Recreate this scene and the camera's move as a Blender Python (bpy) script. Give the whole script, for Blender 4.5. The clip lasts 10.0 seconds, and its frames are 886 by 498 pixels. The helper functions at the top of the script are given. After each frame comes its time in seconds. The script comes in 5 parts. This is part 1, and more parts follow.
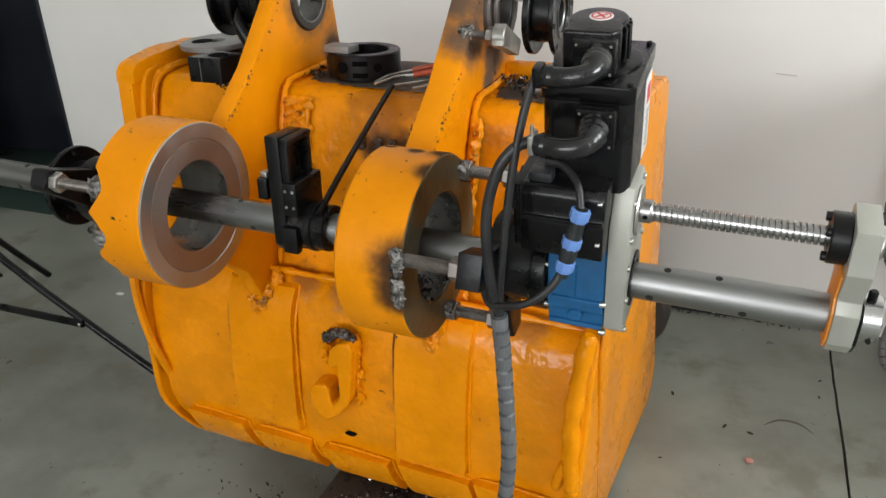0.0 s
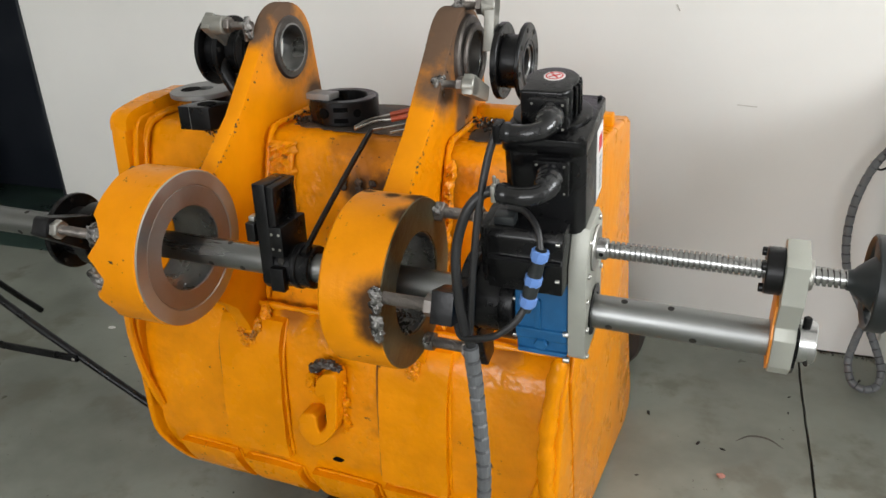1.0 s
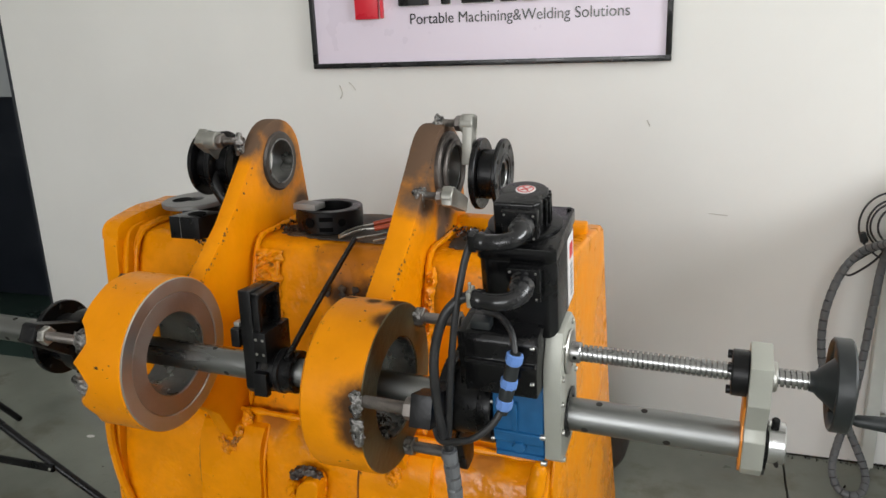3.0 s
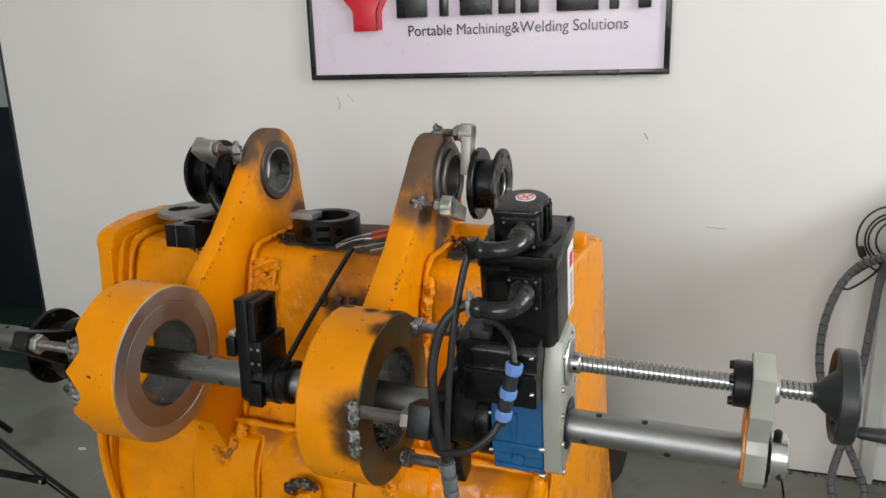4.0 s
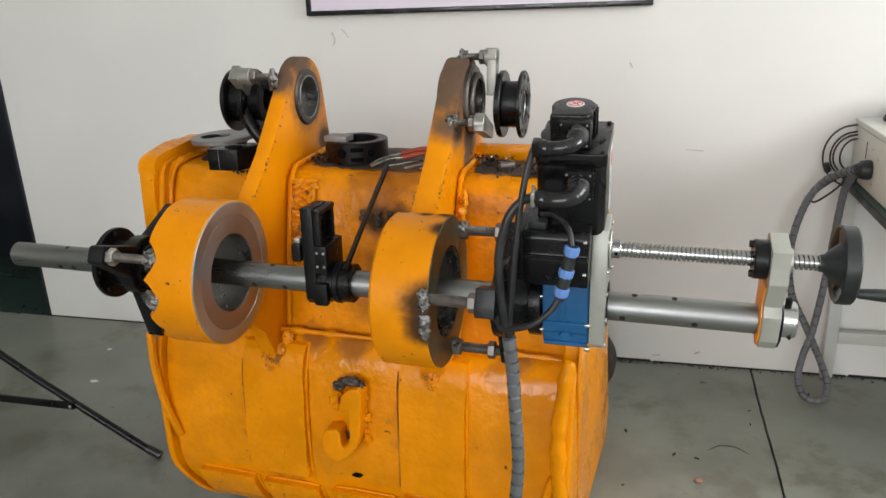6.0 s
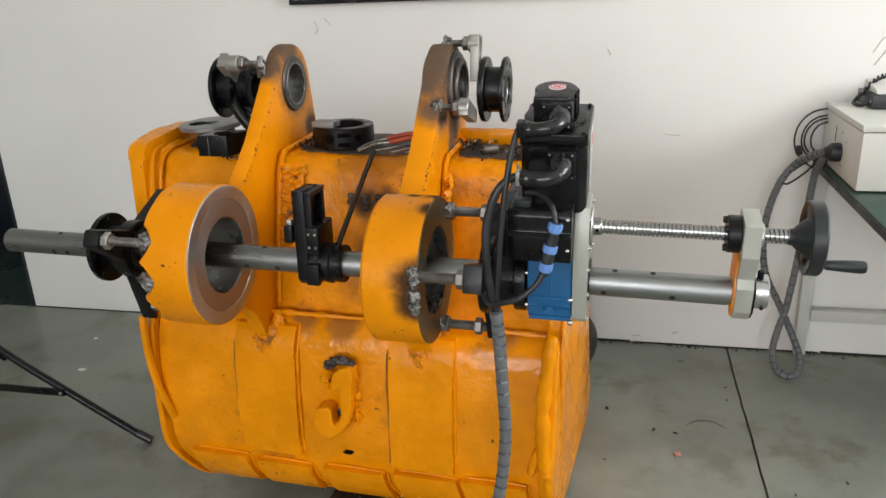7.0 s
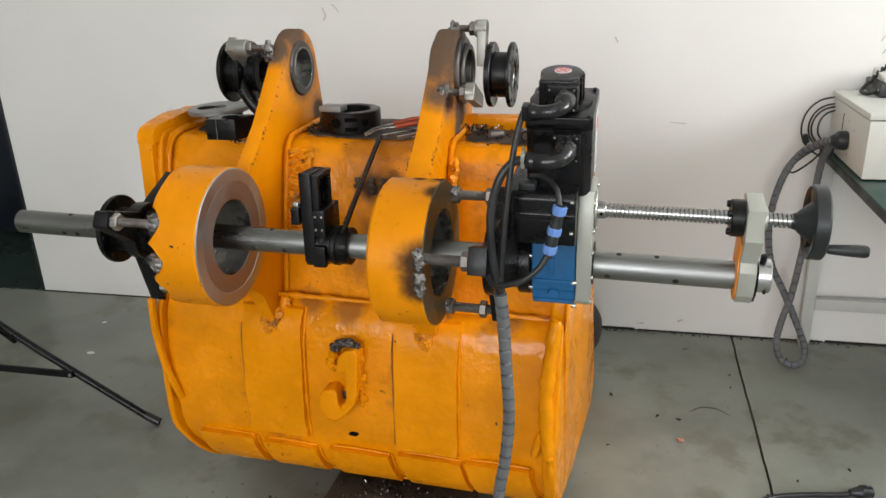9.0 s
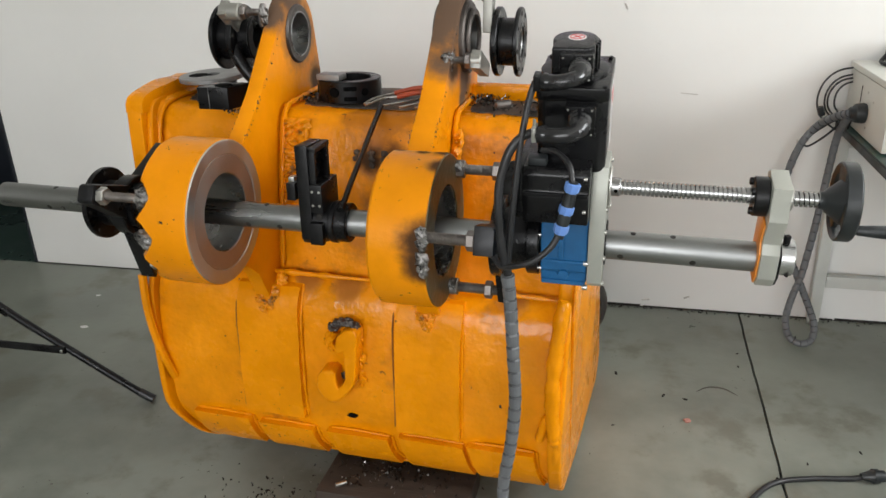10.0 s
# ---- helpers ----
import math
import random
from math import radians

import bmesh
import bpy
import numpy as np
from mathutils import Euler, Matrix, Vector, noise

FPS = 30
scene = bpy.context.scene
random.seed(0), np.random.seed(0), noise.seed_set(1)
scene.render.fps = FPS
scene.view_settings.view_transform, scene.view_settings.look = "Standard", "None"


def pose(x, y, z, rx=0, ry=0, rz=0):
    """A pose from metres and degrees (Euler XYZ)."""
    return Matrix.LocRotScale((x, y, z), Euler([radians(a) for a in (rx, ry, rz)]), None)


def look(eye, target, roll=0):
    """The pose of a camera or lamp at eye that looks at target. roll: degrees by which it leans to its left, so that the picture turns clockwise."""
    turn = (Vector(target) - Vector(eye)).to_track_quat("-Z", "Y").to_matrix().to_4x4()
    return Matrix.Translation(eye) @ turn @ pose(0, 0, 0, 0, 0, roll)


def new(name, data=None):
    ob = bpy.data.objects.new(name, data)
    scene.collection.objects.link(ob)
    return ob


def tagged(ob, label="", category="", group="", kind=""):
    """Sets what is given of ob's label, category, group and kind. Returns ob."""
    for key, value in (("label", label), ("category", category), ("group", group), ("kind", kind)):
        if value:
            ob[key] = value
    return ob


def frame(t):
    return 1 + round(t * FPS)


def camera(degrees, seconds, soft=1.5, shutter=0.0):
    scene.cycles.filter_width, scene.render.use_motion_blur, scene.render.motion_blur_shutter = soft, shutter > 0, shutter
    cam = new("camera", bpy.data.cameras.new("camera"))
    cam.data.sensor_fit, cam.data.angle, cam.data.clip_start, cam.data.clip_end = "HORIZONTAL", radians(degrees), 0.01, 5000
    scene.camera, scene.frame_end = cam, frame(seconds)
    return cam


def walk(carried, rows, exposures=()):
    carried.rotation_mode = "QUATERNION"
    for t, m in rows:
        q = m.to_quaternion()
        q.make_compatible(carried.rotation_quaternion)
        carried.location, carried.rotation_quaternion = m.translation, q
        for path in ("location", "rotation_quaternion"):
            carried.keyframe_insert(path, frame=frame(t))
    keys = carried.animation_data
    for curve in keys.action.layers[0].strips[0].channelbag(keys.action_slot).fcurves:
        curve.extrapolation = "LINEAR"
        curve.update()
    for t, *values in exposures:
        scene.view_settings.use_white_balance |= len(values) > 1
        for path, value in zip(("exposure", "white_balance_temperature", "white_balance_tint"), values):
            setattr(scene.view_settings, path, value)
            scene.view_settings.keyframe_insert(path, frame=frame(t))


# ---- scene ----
cam = camera(60.1, 10.0)
PATH = [
    (0, (0.526, 0.357, 1.401), (-0.138, 2.039, 0.546), -1.7),
    (0.5, (0.549, 0.316, 1.443), (-0.107, 2.007, 0.6), -2.3),
    (1, (0.575, 0.293, 1.464), (-0.067, 2.008, 0.659), -2.5),
    (1.5, (0.588, 0.272, 1.479), (-0.038, 2.015, 0.724), -2.6),
    (2, (0.591, 0.259, 1.482), (-0.029, 2.032, 0.795), -2.6),
    (2.5, (0.596, 0.252, 1.481), (-0.031, 2.05, 0.868), -2.5),
    (3, (0.603, 0.254, 1.48), (-0.028, 2.071, 0.933), -2.2),
    (4.5, (0.576, 0.262, 1.461), (-0.033, 2.098, 0.951), -1.5),
    (5, (0.512, 0.191, 1.457), (-0.061, 2.024, 0.899), -1.8),
    (5.5, (0.467, 0.102, 1.447), (-0.061, 1.932, 0.838), -2.1),
    (7, (0.46, -0.021, 1.438), (0.029, 1.814, 0.771), -2.4),
    (7.5, (0.467, -0.028, 1.439), (0.037, 1.808, 0.774), -2.4),
    (8, (0.476, -0.036, 1.437), (0.04, 1.799, 0.773), -2.5),
    (8.5, (0.48, -0.05, 1.436), (0.036, 1.782, 0.766), -2.4),
    (9, (0.466, -0.038, 1.428), (0.019, 1.786, 0.738), -2.2),
    (9.5, (0.446, -0.013, 1.422), (0.004, 1.799, 0.701), -1.9),
    (10, (0.439, 0.037, 1.415), (-0.002, 1.833, 0.652), -1.9),
]
EXPOSURES = [(0, 0.0), (1.2, 0.02), (2, -0.06), (3, -0.15), (4.5, -0.15), (5.5, -0.03), (7.5, 0.0), (10, 0.05)]
walk(cam, [(t, look(eye, target, roll)) for t, eye, target, roll in PATH], EXPOSURES)

# ---- light ----
world = bpy.data.worlds.new("sky")
scene.world = world
world.use_nodes = True
_nt = world.node_tree
_sky = _nt.nodes.new("ShaderNodeTexSky")
_sky.sky_type, _sky.sun_disc = "NISHITA", False
_sky.sun_elevation, _sky.sun_rotation = radians(40), radians(230)
_nt.links.new(_sky.outputs[0], _nt.nodes["Background"].inputs[0])
_nt.nodes["Background"].inputs[1].default_value = 0.12


def area(name, m, w, h, power, colour):
    d = bpy.data.lights.new(name, "AREA")
    d.shape, d.size, d.size_y, d.energy, d.color = "RECTANGLE", w, h, power, colour
    ob = new(name, d)
    ob.matrix_world = m
    return ob


# daylight in the two window openings
area("window_daylight", look((-0.2, -4.68, 2.2), (-0.2, 0, 2.2)), 4.4, 2.1, 202, (0.99, 0.99, 1.0))
area("side_window_daylight", look((4.18, 0.95, 2.35), (0, 0.95, 2.35)), 1.5, 1.4, 132, (0.96, 0.985, 1.0))

# ---- materials ----
def mat(name, base, rough=0.5, metal=0.0, var=0.12, scale=9.0, dirt=None, dirt_cut=0.62, dirt_scale=5.0, bump=0.15, bump_scale=70.0,
        burns=(), coat=0.0, spec=0.5, rvar=0.12, stretch=(1, 1, 1), specks=0.0, lumps=0.0, burn_colour=(0.018, 0.014, 0.012)):
    m = bpy.data.materials.new(name)
    m.use_nodes = True
    n, k = m.node_tree.nodes, m.node_tree.links
    b = n["Principled BSDF"]
    co = n.new("ShaderNodeTexCoord").outputs["Object"]
    if stretch != (1, 1, 1):
        mp = n.new("ShaderNodeMapping")
        mp.inputs["Scale"].default_value = stretch
        k.new(co, mp.inputs[0])
        grain = mp.outputs[0]
    else:
        grain = co

    def noise_tex(s, detail=5.0, vec=None):
        t = n.new("ShaderNodeTexNoise")
        t.inputs["Scale"].default_value, t.inputs["Detail"].default_value, t.inputs["Roughness"].default_value = s, detail, 0.6
        k.new(vec or grain, t.inputs["Vector"])
        return t.outputs["Fac"]

    def remap(v, a, c, lo=0.0, hi=1.0):
        r = n.new("ShaderNodeMapRange")
        r.interpolation_type = "SMOOTHSTEP"
        for i, x in ((1, a), (2, c), (3, lo), (4, hi)):
            r.inputs[i].default_value = x
        k.new(v, r.inputs[0])
        return r.outputs[0]

    def mix(f, a, c):
        x = n.new("ShaderNodeMix")
        x.data_type = "RGBA"
        k.new(f, x.inputs[0])
        for sock, val in ((x.inputs[6], a), (x.inputs[7], c)):
            if isinstance(val, tuple):
                sock.default_value = (*val, 1)
            else:
                k.new(val, sock)
        return x.outputs[2]

    def calc(op, a, c):
        x = n.new("ShaderNodeMath")
        x.operation = op
        for sock, val in ((x.inputs[0], a), (x.inputs[1], c)):
            if isinstance(val, (int, float)):
                sock.default_value = val
            else:
                k.new(val, sock)
        return x.outputs[0]

    lo = tuple(min(1.0, c * (1 - var)) for c in base)
    hi = tuple(min(1.0, c * (1 + var)) for c in base)
    big, fine = noise_tex(scale), noise_tex(bump_scale, 3.0)
    col = mix(remap(big, 0.3, 0.7), lo, hi)
    rough_out = remap(big, 0.3, 0.7, max(0.02, rough - rvar), min(1.0, rough + rvar))
    if dirt:
        d = remap(noise_tex(dirt_scale, 8.0), dirt_cut, dirt_cut + 0.12)
        col = mix(calc("MULTIPLY", d, 0.85), col, dirt)
    if specks:
        near = remap(noise_tex(62.0, 4.0, co), 0.655, 0.685)
        some = remap(noise_tex(4.5, 3.0, co), 0.60 - specks, 0.66 - specks)
        col = mix(calc("MULTIPLY", near, some), col, (0.03, 0.022, 0.015))
    if burns:
        total, wob = None, noise_tex(24.0, 6.0, co)
        for x, y, z, r in burns:
            dist = n.new("ShaderNodeVectorMath")
            dist.operation = "DISTANCE"
            k.new(co, dist.inputs[0])
            dist.inputs[1].default_value = (x, y, z)
            shifted = calc("ADD", dist.outputs["Value"], calc("MULTIPLY", calc("SUBTRACT", wob, 0.5), r * 0.8))
            f = remap(shifted, r * 0.35, r * 1.05, 1.0, 0.0)
            total = f if total is None else calc("MAXIMUM", total, f)
        col = mix(calc("MULTIPLY", total, 0.93), col, burn_colour)
        rough_out = calc("MAXIMUM", rough_out, calc("MULTIPLY", total, 0.75))
    if isinstance(rough_out, (int, float)):
        b.inputs["Roughness"].default_value = rough_out
    else:
        k.new(rough_out, b.inputs["Roughness"])
    k.new(col, b.inputs["Base Color"])
    b.inputs["Metallic"].default_value = metal
    b.inputs["Specular IOR Level"].default_value = spec
    b.inputs["Coat Weight"].default_value = coat
    if bump:
        bp = n.new("ShaderNodeBump")
        bp.inputs["Strength"].default_value, bp.inputs["Distance"].default_value = bump, 0.004
        k.new(calc("ADD", fine, calc("MULTIPLY", big, 1.5)), bp.inputs["Height"])
        if lumps:
            big_bump = n.new("ShaderNodeBump")
            big_bump.inputs["Strength"].default_value, big_bump.inputs["Distance"].default_value = lumps, 0.012
            drips = calc("ADD", noise_tex(13.0, 3.0, co), calc("MULTIPLY", noise_tex(34.0, 2.0, co), 0.35))
            k.new(drips, big_bump.inputs["Height"])
            k.new(big_bump.outputs[0], bp.inputs["Normal"])
        k.new(bp.outputs[0], b.inputs["Normal"])
    return m


YEL = (0.77, 0.262, 0.0008)
yellow = mat("yellow_paint", YEL, spec=0.16, lumps=0.35, rough=0.27, var=0.10, scale=7, dirt=(0.30, 0.10, 0.012), dirt_cut=0.66, bump=0.25, bump_scale=45, specks=0.09)
yellow_clean = mat("yellow_paint_clean", YEL, spec=0.16, lumps=0.3, rough=0.30, var=0.07, scale=5, dirt=(0.45, 0.15, 0.006), dirt_cut=0.72, bump=0.3, bump_scale=30)
yellow_top = mat("yellow_paint_sooty", YEL, spec=0.18, lumps=0.4, rough=0.32, var=0.14, scale=7, dirt=(0.40, 0.13, 0.008), dirt_cut=0.53, bump=0.3, bump_scale=45, specks=0.08,
                 burns=[(-0.155, 0.27, 0.93, 0.055), (-0.10, 0.27, 0.935, 0.05), (-0.30, 0.21, 0.65, 0.028), (-0.34, 0.21, 0.652, 0.025)])
yellow_low = mat("yellow_paint_stained", YEL, spec=0.3, lumps=0.45, rough=0.20, var=0.14, scale=6, dirt=(0.40, 0.13, 0.010), dirt_cut=0.57, bump=0.4, bump_scale=26, specks=0.11,
                 burns=[(-0.20, 0.20, 0.645, 0.06), (-0.08, 0.20, 0.645, 0.04), (0.03, 0.20, 0.640, 0.05), (-0.30, 0.20, 0.645, 0.05), (-0.58, 0.20, 0.65, 0.05), (0.20, 0.20, 0.645, 0.05)], burn_colour=(0.36, 0.12, 0.010))
soot = mat("sooty_plate", (0.085, 0.055, 0.035), 0.7, var=0.5, scale=14, dirt=(0.03, 0.025, 0.02), dirt_cut=0.42, dirt_scale=9, bump=0.5)
yellow_boss = mat("yellow_paint_boss", YEL, spec=0.16, lumps=0.12, rough=0.36, var=0.08, scale=6, dirt=(0.35, 0.13, 0.02), dirt_cut=0.7, bump=0.2, specks=0.11,
                  burns=[(-0.50, -0.124, 0.949, 0.032), (-0.50, -0.138, 0.872, 0.034), (-0.50, -0.11, 0.79, 0.02), (0.090, -0.146, 0.915, 0.055), (0.090, -0.146, 0.868, 0.055),
                         (0.095, -0.03, 0.738, 0.03), (0.10, 0.03, 1.028, 0.045), (0.10, -0.04, 1.02, 0.035), (0.05, 0.02, 1.03, 0.022), (0.0, 0.03, 1.03, 0.016)])
yellow_lug = mat("yellow_paint_lug", YEL, spec=0.16, lumps=0.15, rough=0.36, var=0.08, scale=6, dirt=(0.35, 0.13, 0.02), dirt_cut=0.7, bump=0.15,
                 burns=[(-0.38, 0.442, 1.20, 0.115), (-0.41, 0.42, 1.275, 0.11), (-0.415, 0.355, 1.25, 0.07), (0.01, 0.42, 1.25, 0.17), (0.0, 0.36, 1.20, 0.11), (0.03, 0.31, 1.15, 0.075), (0.04, 0.42, 1.10, 0.075), (0.035, 0.40, 1.05, 0.05), (-0.40, 0.53, 1.07, 0.06)],
                 burn_colour=(0.080, 0.064, 0.053))
bare_steel = mat("bare_burnt_steel", (0.105, 0.092, 0.083), 0.5, 0.75, var=0.35, scale=12, bump=0.3)
machined = mat("machined_steel", (0.55, 0.55, 0.55), 0.24, 1.0, var=0.10, scale=6, bump=0.08, bump_scale=160)
machined_brown = mat("machined_brown_face", (0.30, 0.265, 0.245), 0.46, 0.8, var=0.15, scale=10, bump=0.12, bump_scale=160)
olive_face = mat("oiled_olive_face", (0.105, 0.085, 0.045), 0.45, 0.6, var=0.4, scale=9, dirt=(0.03, 0.022, 0.015), dirt_cut=0.5, bump=0.3)
bore_dark = mat("bore_steel", (0.26, 0.26, 0.255), 0.34, 0.9, var=0.2, scale=20, bump=0.1)
bar_steel = mat("ground_bar_steel", (0.36, 0.36, 0.355), 0.34, 1.0, var=0.08, scale=12, bump=0.05, bump_scale=200, stretch=(0.25, 1, 1))
zinc = mat("zinc_plated_steel", (0.50, 0.49, 0.46), 0.36, 1.0, var=0.2, scale=30, bump=0.15)
rod_steel = mat("threaded_rod_steel", (0.20, 0.18, 0.165), 0.45, 0.85, var=0.25, scale=25, bump=0.3)
weld_metal = mat("weld_metal", (0.27, 0.26, 0.25), 0.36, 0.95, var=0.5, scale=60, dirt=(0.03, 0.027, 0.025), dirt_cut=0.5, dirt_scale=45, bump=0.9, bump_scale=150)
face_steel = mat("turned_face_steel", (0.40, 0.395, 0.385), 0.40, 0.9, var=0.1, scale=8, bump=0.1, bump_scale=160)
bar_bright = mat("scored_bar_steel", (0.27, 0.275, 0.27), 0.36, 1.0, var=0.12, scale=14, bump=0.05, bump_scale=200, stretch=(0.15, 1, 1))
hole_black = mat("unlit_hole", (0.002, 0.002, 0.002), 0.9, spec=0.1, bump=0)
yellow_crust = mat("crusted_yellow_weld", (0.72, 0.245, 0.002), spec=0.3, rough=0.30, var=0.2, scale=40, dirt=(0.13, 0.06, 0.02), dirt_cut=0.53, dirt_scale=34, bump=0.6, bump_scale=90)
nickel = mat("nickel_bracket", (0.30, 0.295, 0.265), 0.5, 0.6, var=0.08, scale=15, bump=0.1)
black_ox = mat("black_oxide_steel", (0.006, 0.006, 0.0065), spec=0.32, rough=0.33, metal=0.2, var=0.4, scale=14, bump=0.15)
black_paint = mat("black_motor_paint", (0.005, 0.005, 0.0055), spec=0.3, rough=0.27, metal=0.0, var=0.35, scale=10, bump=0.12)
black_rub = mat("black_rubber", (0.016, 0.016, 0.017), 0.42, 0.0, var=0.3, scale=18, bump=0.1)
black_gloss = mat("glossy_black_rubber", (0.012, 0.012, 0.013), 0.2, 0.0, var=0.3, scale=18, bump=0.1)
plastic = mat("black_plastic", (0.015, 0.018, 0.019), 0.4, 0.0, var=0.2, scale=20, bump=0.08)
blue_paint = mat("blue_housing_paint", (0.012, 0.105, 0.26), 0.38, var=0.15, scale=14, dirt=(0.008, 0.03, 0.07), dirt_cut=0.68, bump=0.15)
blue_plastic = mat("pale_blue_plastic", (0.14, 0.27, 0.62), 0.4, var=0.05, bump=0.0)
grey_plate = mat("anodised_grey_plate", (0.40, 0.405, 0.36), 0.42, 0.25, var=0.06, scale=12, bump=0.08, bump_scale=150)
orange_face = mat("orange_anodised_face", (0.75, 0.27, 0.04), 0.4, 0.1, var=0.1, bump=0.05)
groove_grey = mat("wrap_groove", (0.045, 0.047, 0.05), 0.7, bump=0)
grey_wrap = mat("grey_spiral_wrap", (0.115, 0.12, 0.125), 0.5, var=0.12, scale=25, bump=0.1)
wall_paint = mat("white_wall_paint", (0.785, 0.775, 0.745), 0.75, var=0.025, scale=1.4, dirt=(0.72, 0.70, 0.65), dirt_cut=0.70, dirt_scale=2.2, bump=0.06, bump_scale=30)
concrete = mat("green_grey_concrete", (0.205, 0.217, 0.185), 0.42, var=0.24, scale=2.2, dirt=(0.150, 0.146, 0.115), dirt_cut=0.52, dirt_scale=3.4, specks=0.05, bump=0.12, bump_scale=40, rvar=0.15)
# brown for the shade painted into strap grooves and the hook's slot
grime_shade = mat("brown_grime_and_shade", (0.24, 0.075, 0.008), 0.8, var=0.4, scale=30, bump=0.3)
# dirt in joints and crumbs; on the hole discs, painted shade
joint_dark = mat("joint_dirt_and_hole_shade", (0.02, 0.018, 0.015), 0.9, bump=0.3)
green_floor = mat("green_painted_floor", (0.035, 0.06, 0.05), 0.3, var=0.2, scale=2, bump=0.05)
door_dark = mat("dark_door_panel", (0.013, 0.016, 0.022), 0.4, var=0.15, scale=3, bump=0.04)
grey_panel = mat("pale_grey_panel", (0.42, 0.44, 0.44), 0.5, var=0.05, scale=3, bump=0.03)
cab_paint = mat("cream_cabinet_paint", (0.62, 0.62, 0.57), 0.42, var=0.03, scale=5, bump=0.06, bump_scale=200)
table_green = mat("green_rubber_tabletop", (0.018, 0.055, 0.042), 0.4, var=0.2, scale=6, bump=0.08)
table_edge = mat("dark_table_edge", (0.02, 0.022, 0.02), 0.5, bump=0.05)
leg_paint = mat("pale_leg_paint", (0.55, 0.56, 0.52), 0.45, var=0.05, bump=0.05)
sign_panel = mat("pale_lilac_panel", (0.74, 0.66, 0.76), 0.35, var=0.02, scale=1.5, bump=0.0)
sign_black = mat("gloss_black", (0.008, 0.008, 0.009), 0.25, bump=0.0)
sign_red = mat("gloss_red", (0.62, 0.012, 0.03), 0.3, var=0.06, bump=0.0)
sign_edge = mat("white_letter_edge", (0.75, 0.73, 0.74), 0.4, bump=0.0)
label_white = mat("white_label", (0.75, 0.73, 0.72), 0.4, var=0.03, bump=0.0)
label_red = mat("red_print", (0.55, 0.03, 0.03), 0.45, bump=0.0)
label_grey = mat("grey_print", (0.30, 0.31, 0.33), 0.45, bump=0.0)
red_grip = mat("red_orange_grip", (0.36, 0.05, 0.012), 0.45, var=0.2, scale=20, dirt=(0.03, 0.02, 0.015), dirt_cut=0.6, dirt_scale=20, bump=0.1)
block_wood = mat("oil_black_timber", (0.05, 0.036, 0.027), 0.65, var=0.35, scale=6, bump=0.4, stretch=(0.3, 3, 3))
chips = mat("steel_swarf", (0.30, 0.29, 0.28), 0.3, 1.0, var=0.5, scale=90, bump=0.0)
dark_chips = mat("burnt_swarf", (0.03, 0.026, 0.022), 0.35, 0.8, var=0.5, scale=90, bump=0.0)
sack = mat("dirty_brown_rubber", (0.05, 0.042, 0.036), 0.7, var=0.3, scale=8, bump=0.4)
stone_bit = mat("pink_pebble", (0.42, 0.20, 0.16), 0.7, var=0.2, scale=60, bump=0.2)

# ---- builders ----
L = pose(0, 1.394, 0, 0, 1.1, -1.6)        # the bucket's and the bar's own axes
AX = 0.881                                  # height of the bar over their origin


def thing(name, m, label, category, group=""):
    ob = new(name)
    ob.empty_display_size = 0.05
    ob.matrix_world = m
    return tagged(ob, label, category, group)


def part(name, bm, material, parent=None, label="", angle=38, m=None):
    me = bpy.data.meshes.new(name)
    bmesh.ops.recalc_face_normals(bm, faces=bm.faces)
    bm.to_mesh(me)
    bm.free()
    for mt in material if isinstance(material, (list, tuple)) else [material]:
        me.materials.append(mt)
    me.shade_smooth()
    me.set_sharp_from_angle(angle=radians(angle))
    ob = new(name, me)
    if parent:
        ob.parent = parent
    if m is not None:
        ob.matrix_local = m
    if label:
        ob["label"] = label
    return ob


def soften(bm, w, seg=2, angle=30):
    if w:
        es = [e for e in bm.edges if len(e.link_faces) == 2 and e.calc_face_angle(0) > radians(angle)]
        bmesh.ops.bevel(bm, geom=es, offset=w, segments=seg, profile=0.6, affect="EDGES", clamp_overlap=True)
    return bm


def bx(a, b, bev=0.003, seg=2):
    bm = bmesh.new()
    bmesh.ops.create_cube(bm, size=1)
    for v in bm.verts:
        v.co = Vector([a[i] + (v.co[i] + 0.5) * (b[i] - a[i]) for i in range(3)])
    return soften(bm, bev, seg)


def prism(prof, x0, x1, bev=0.003, seg=2, axis="x"):
    """A closed outline (two coordinates) drawn out along an axis."""
    bm = bmesh.new()
    def at(p, d):
        return (d, p[0], p[1]) if axis == "x" else (p[0], d, p[1]) if axis == "y" else (p[0], p[1], d)
    a, b = [bm.verts.new(at(p, x0)) for p in prof], [bm.verts.new(at(p, x1)) for p in prof]
    bm.faces.new(a), bm.faces.new(b[::-1])
    for i in range(len(a)):
        bm.faces.new((a[i], b[i], b[(i + 1) % len(a)], a[(i + 1) % len(a)]))
    bmesh.ops.recalc_face_normals(bm, faces=bm.faces)
    return soften(bm, bev, seg)


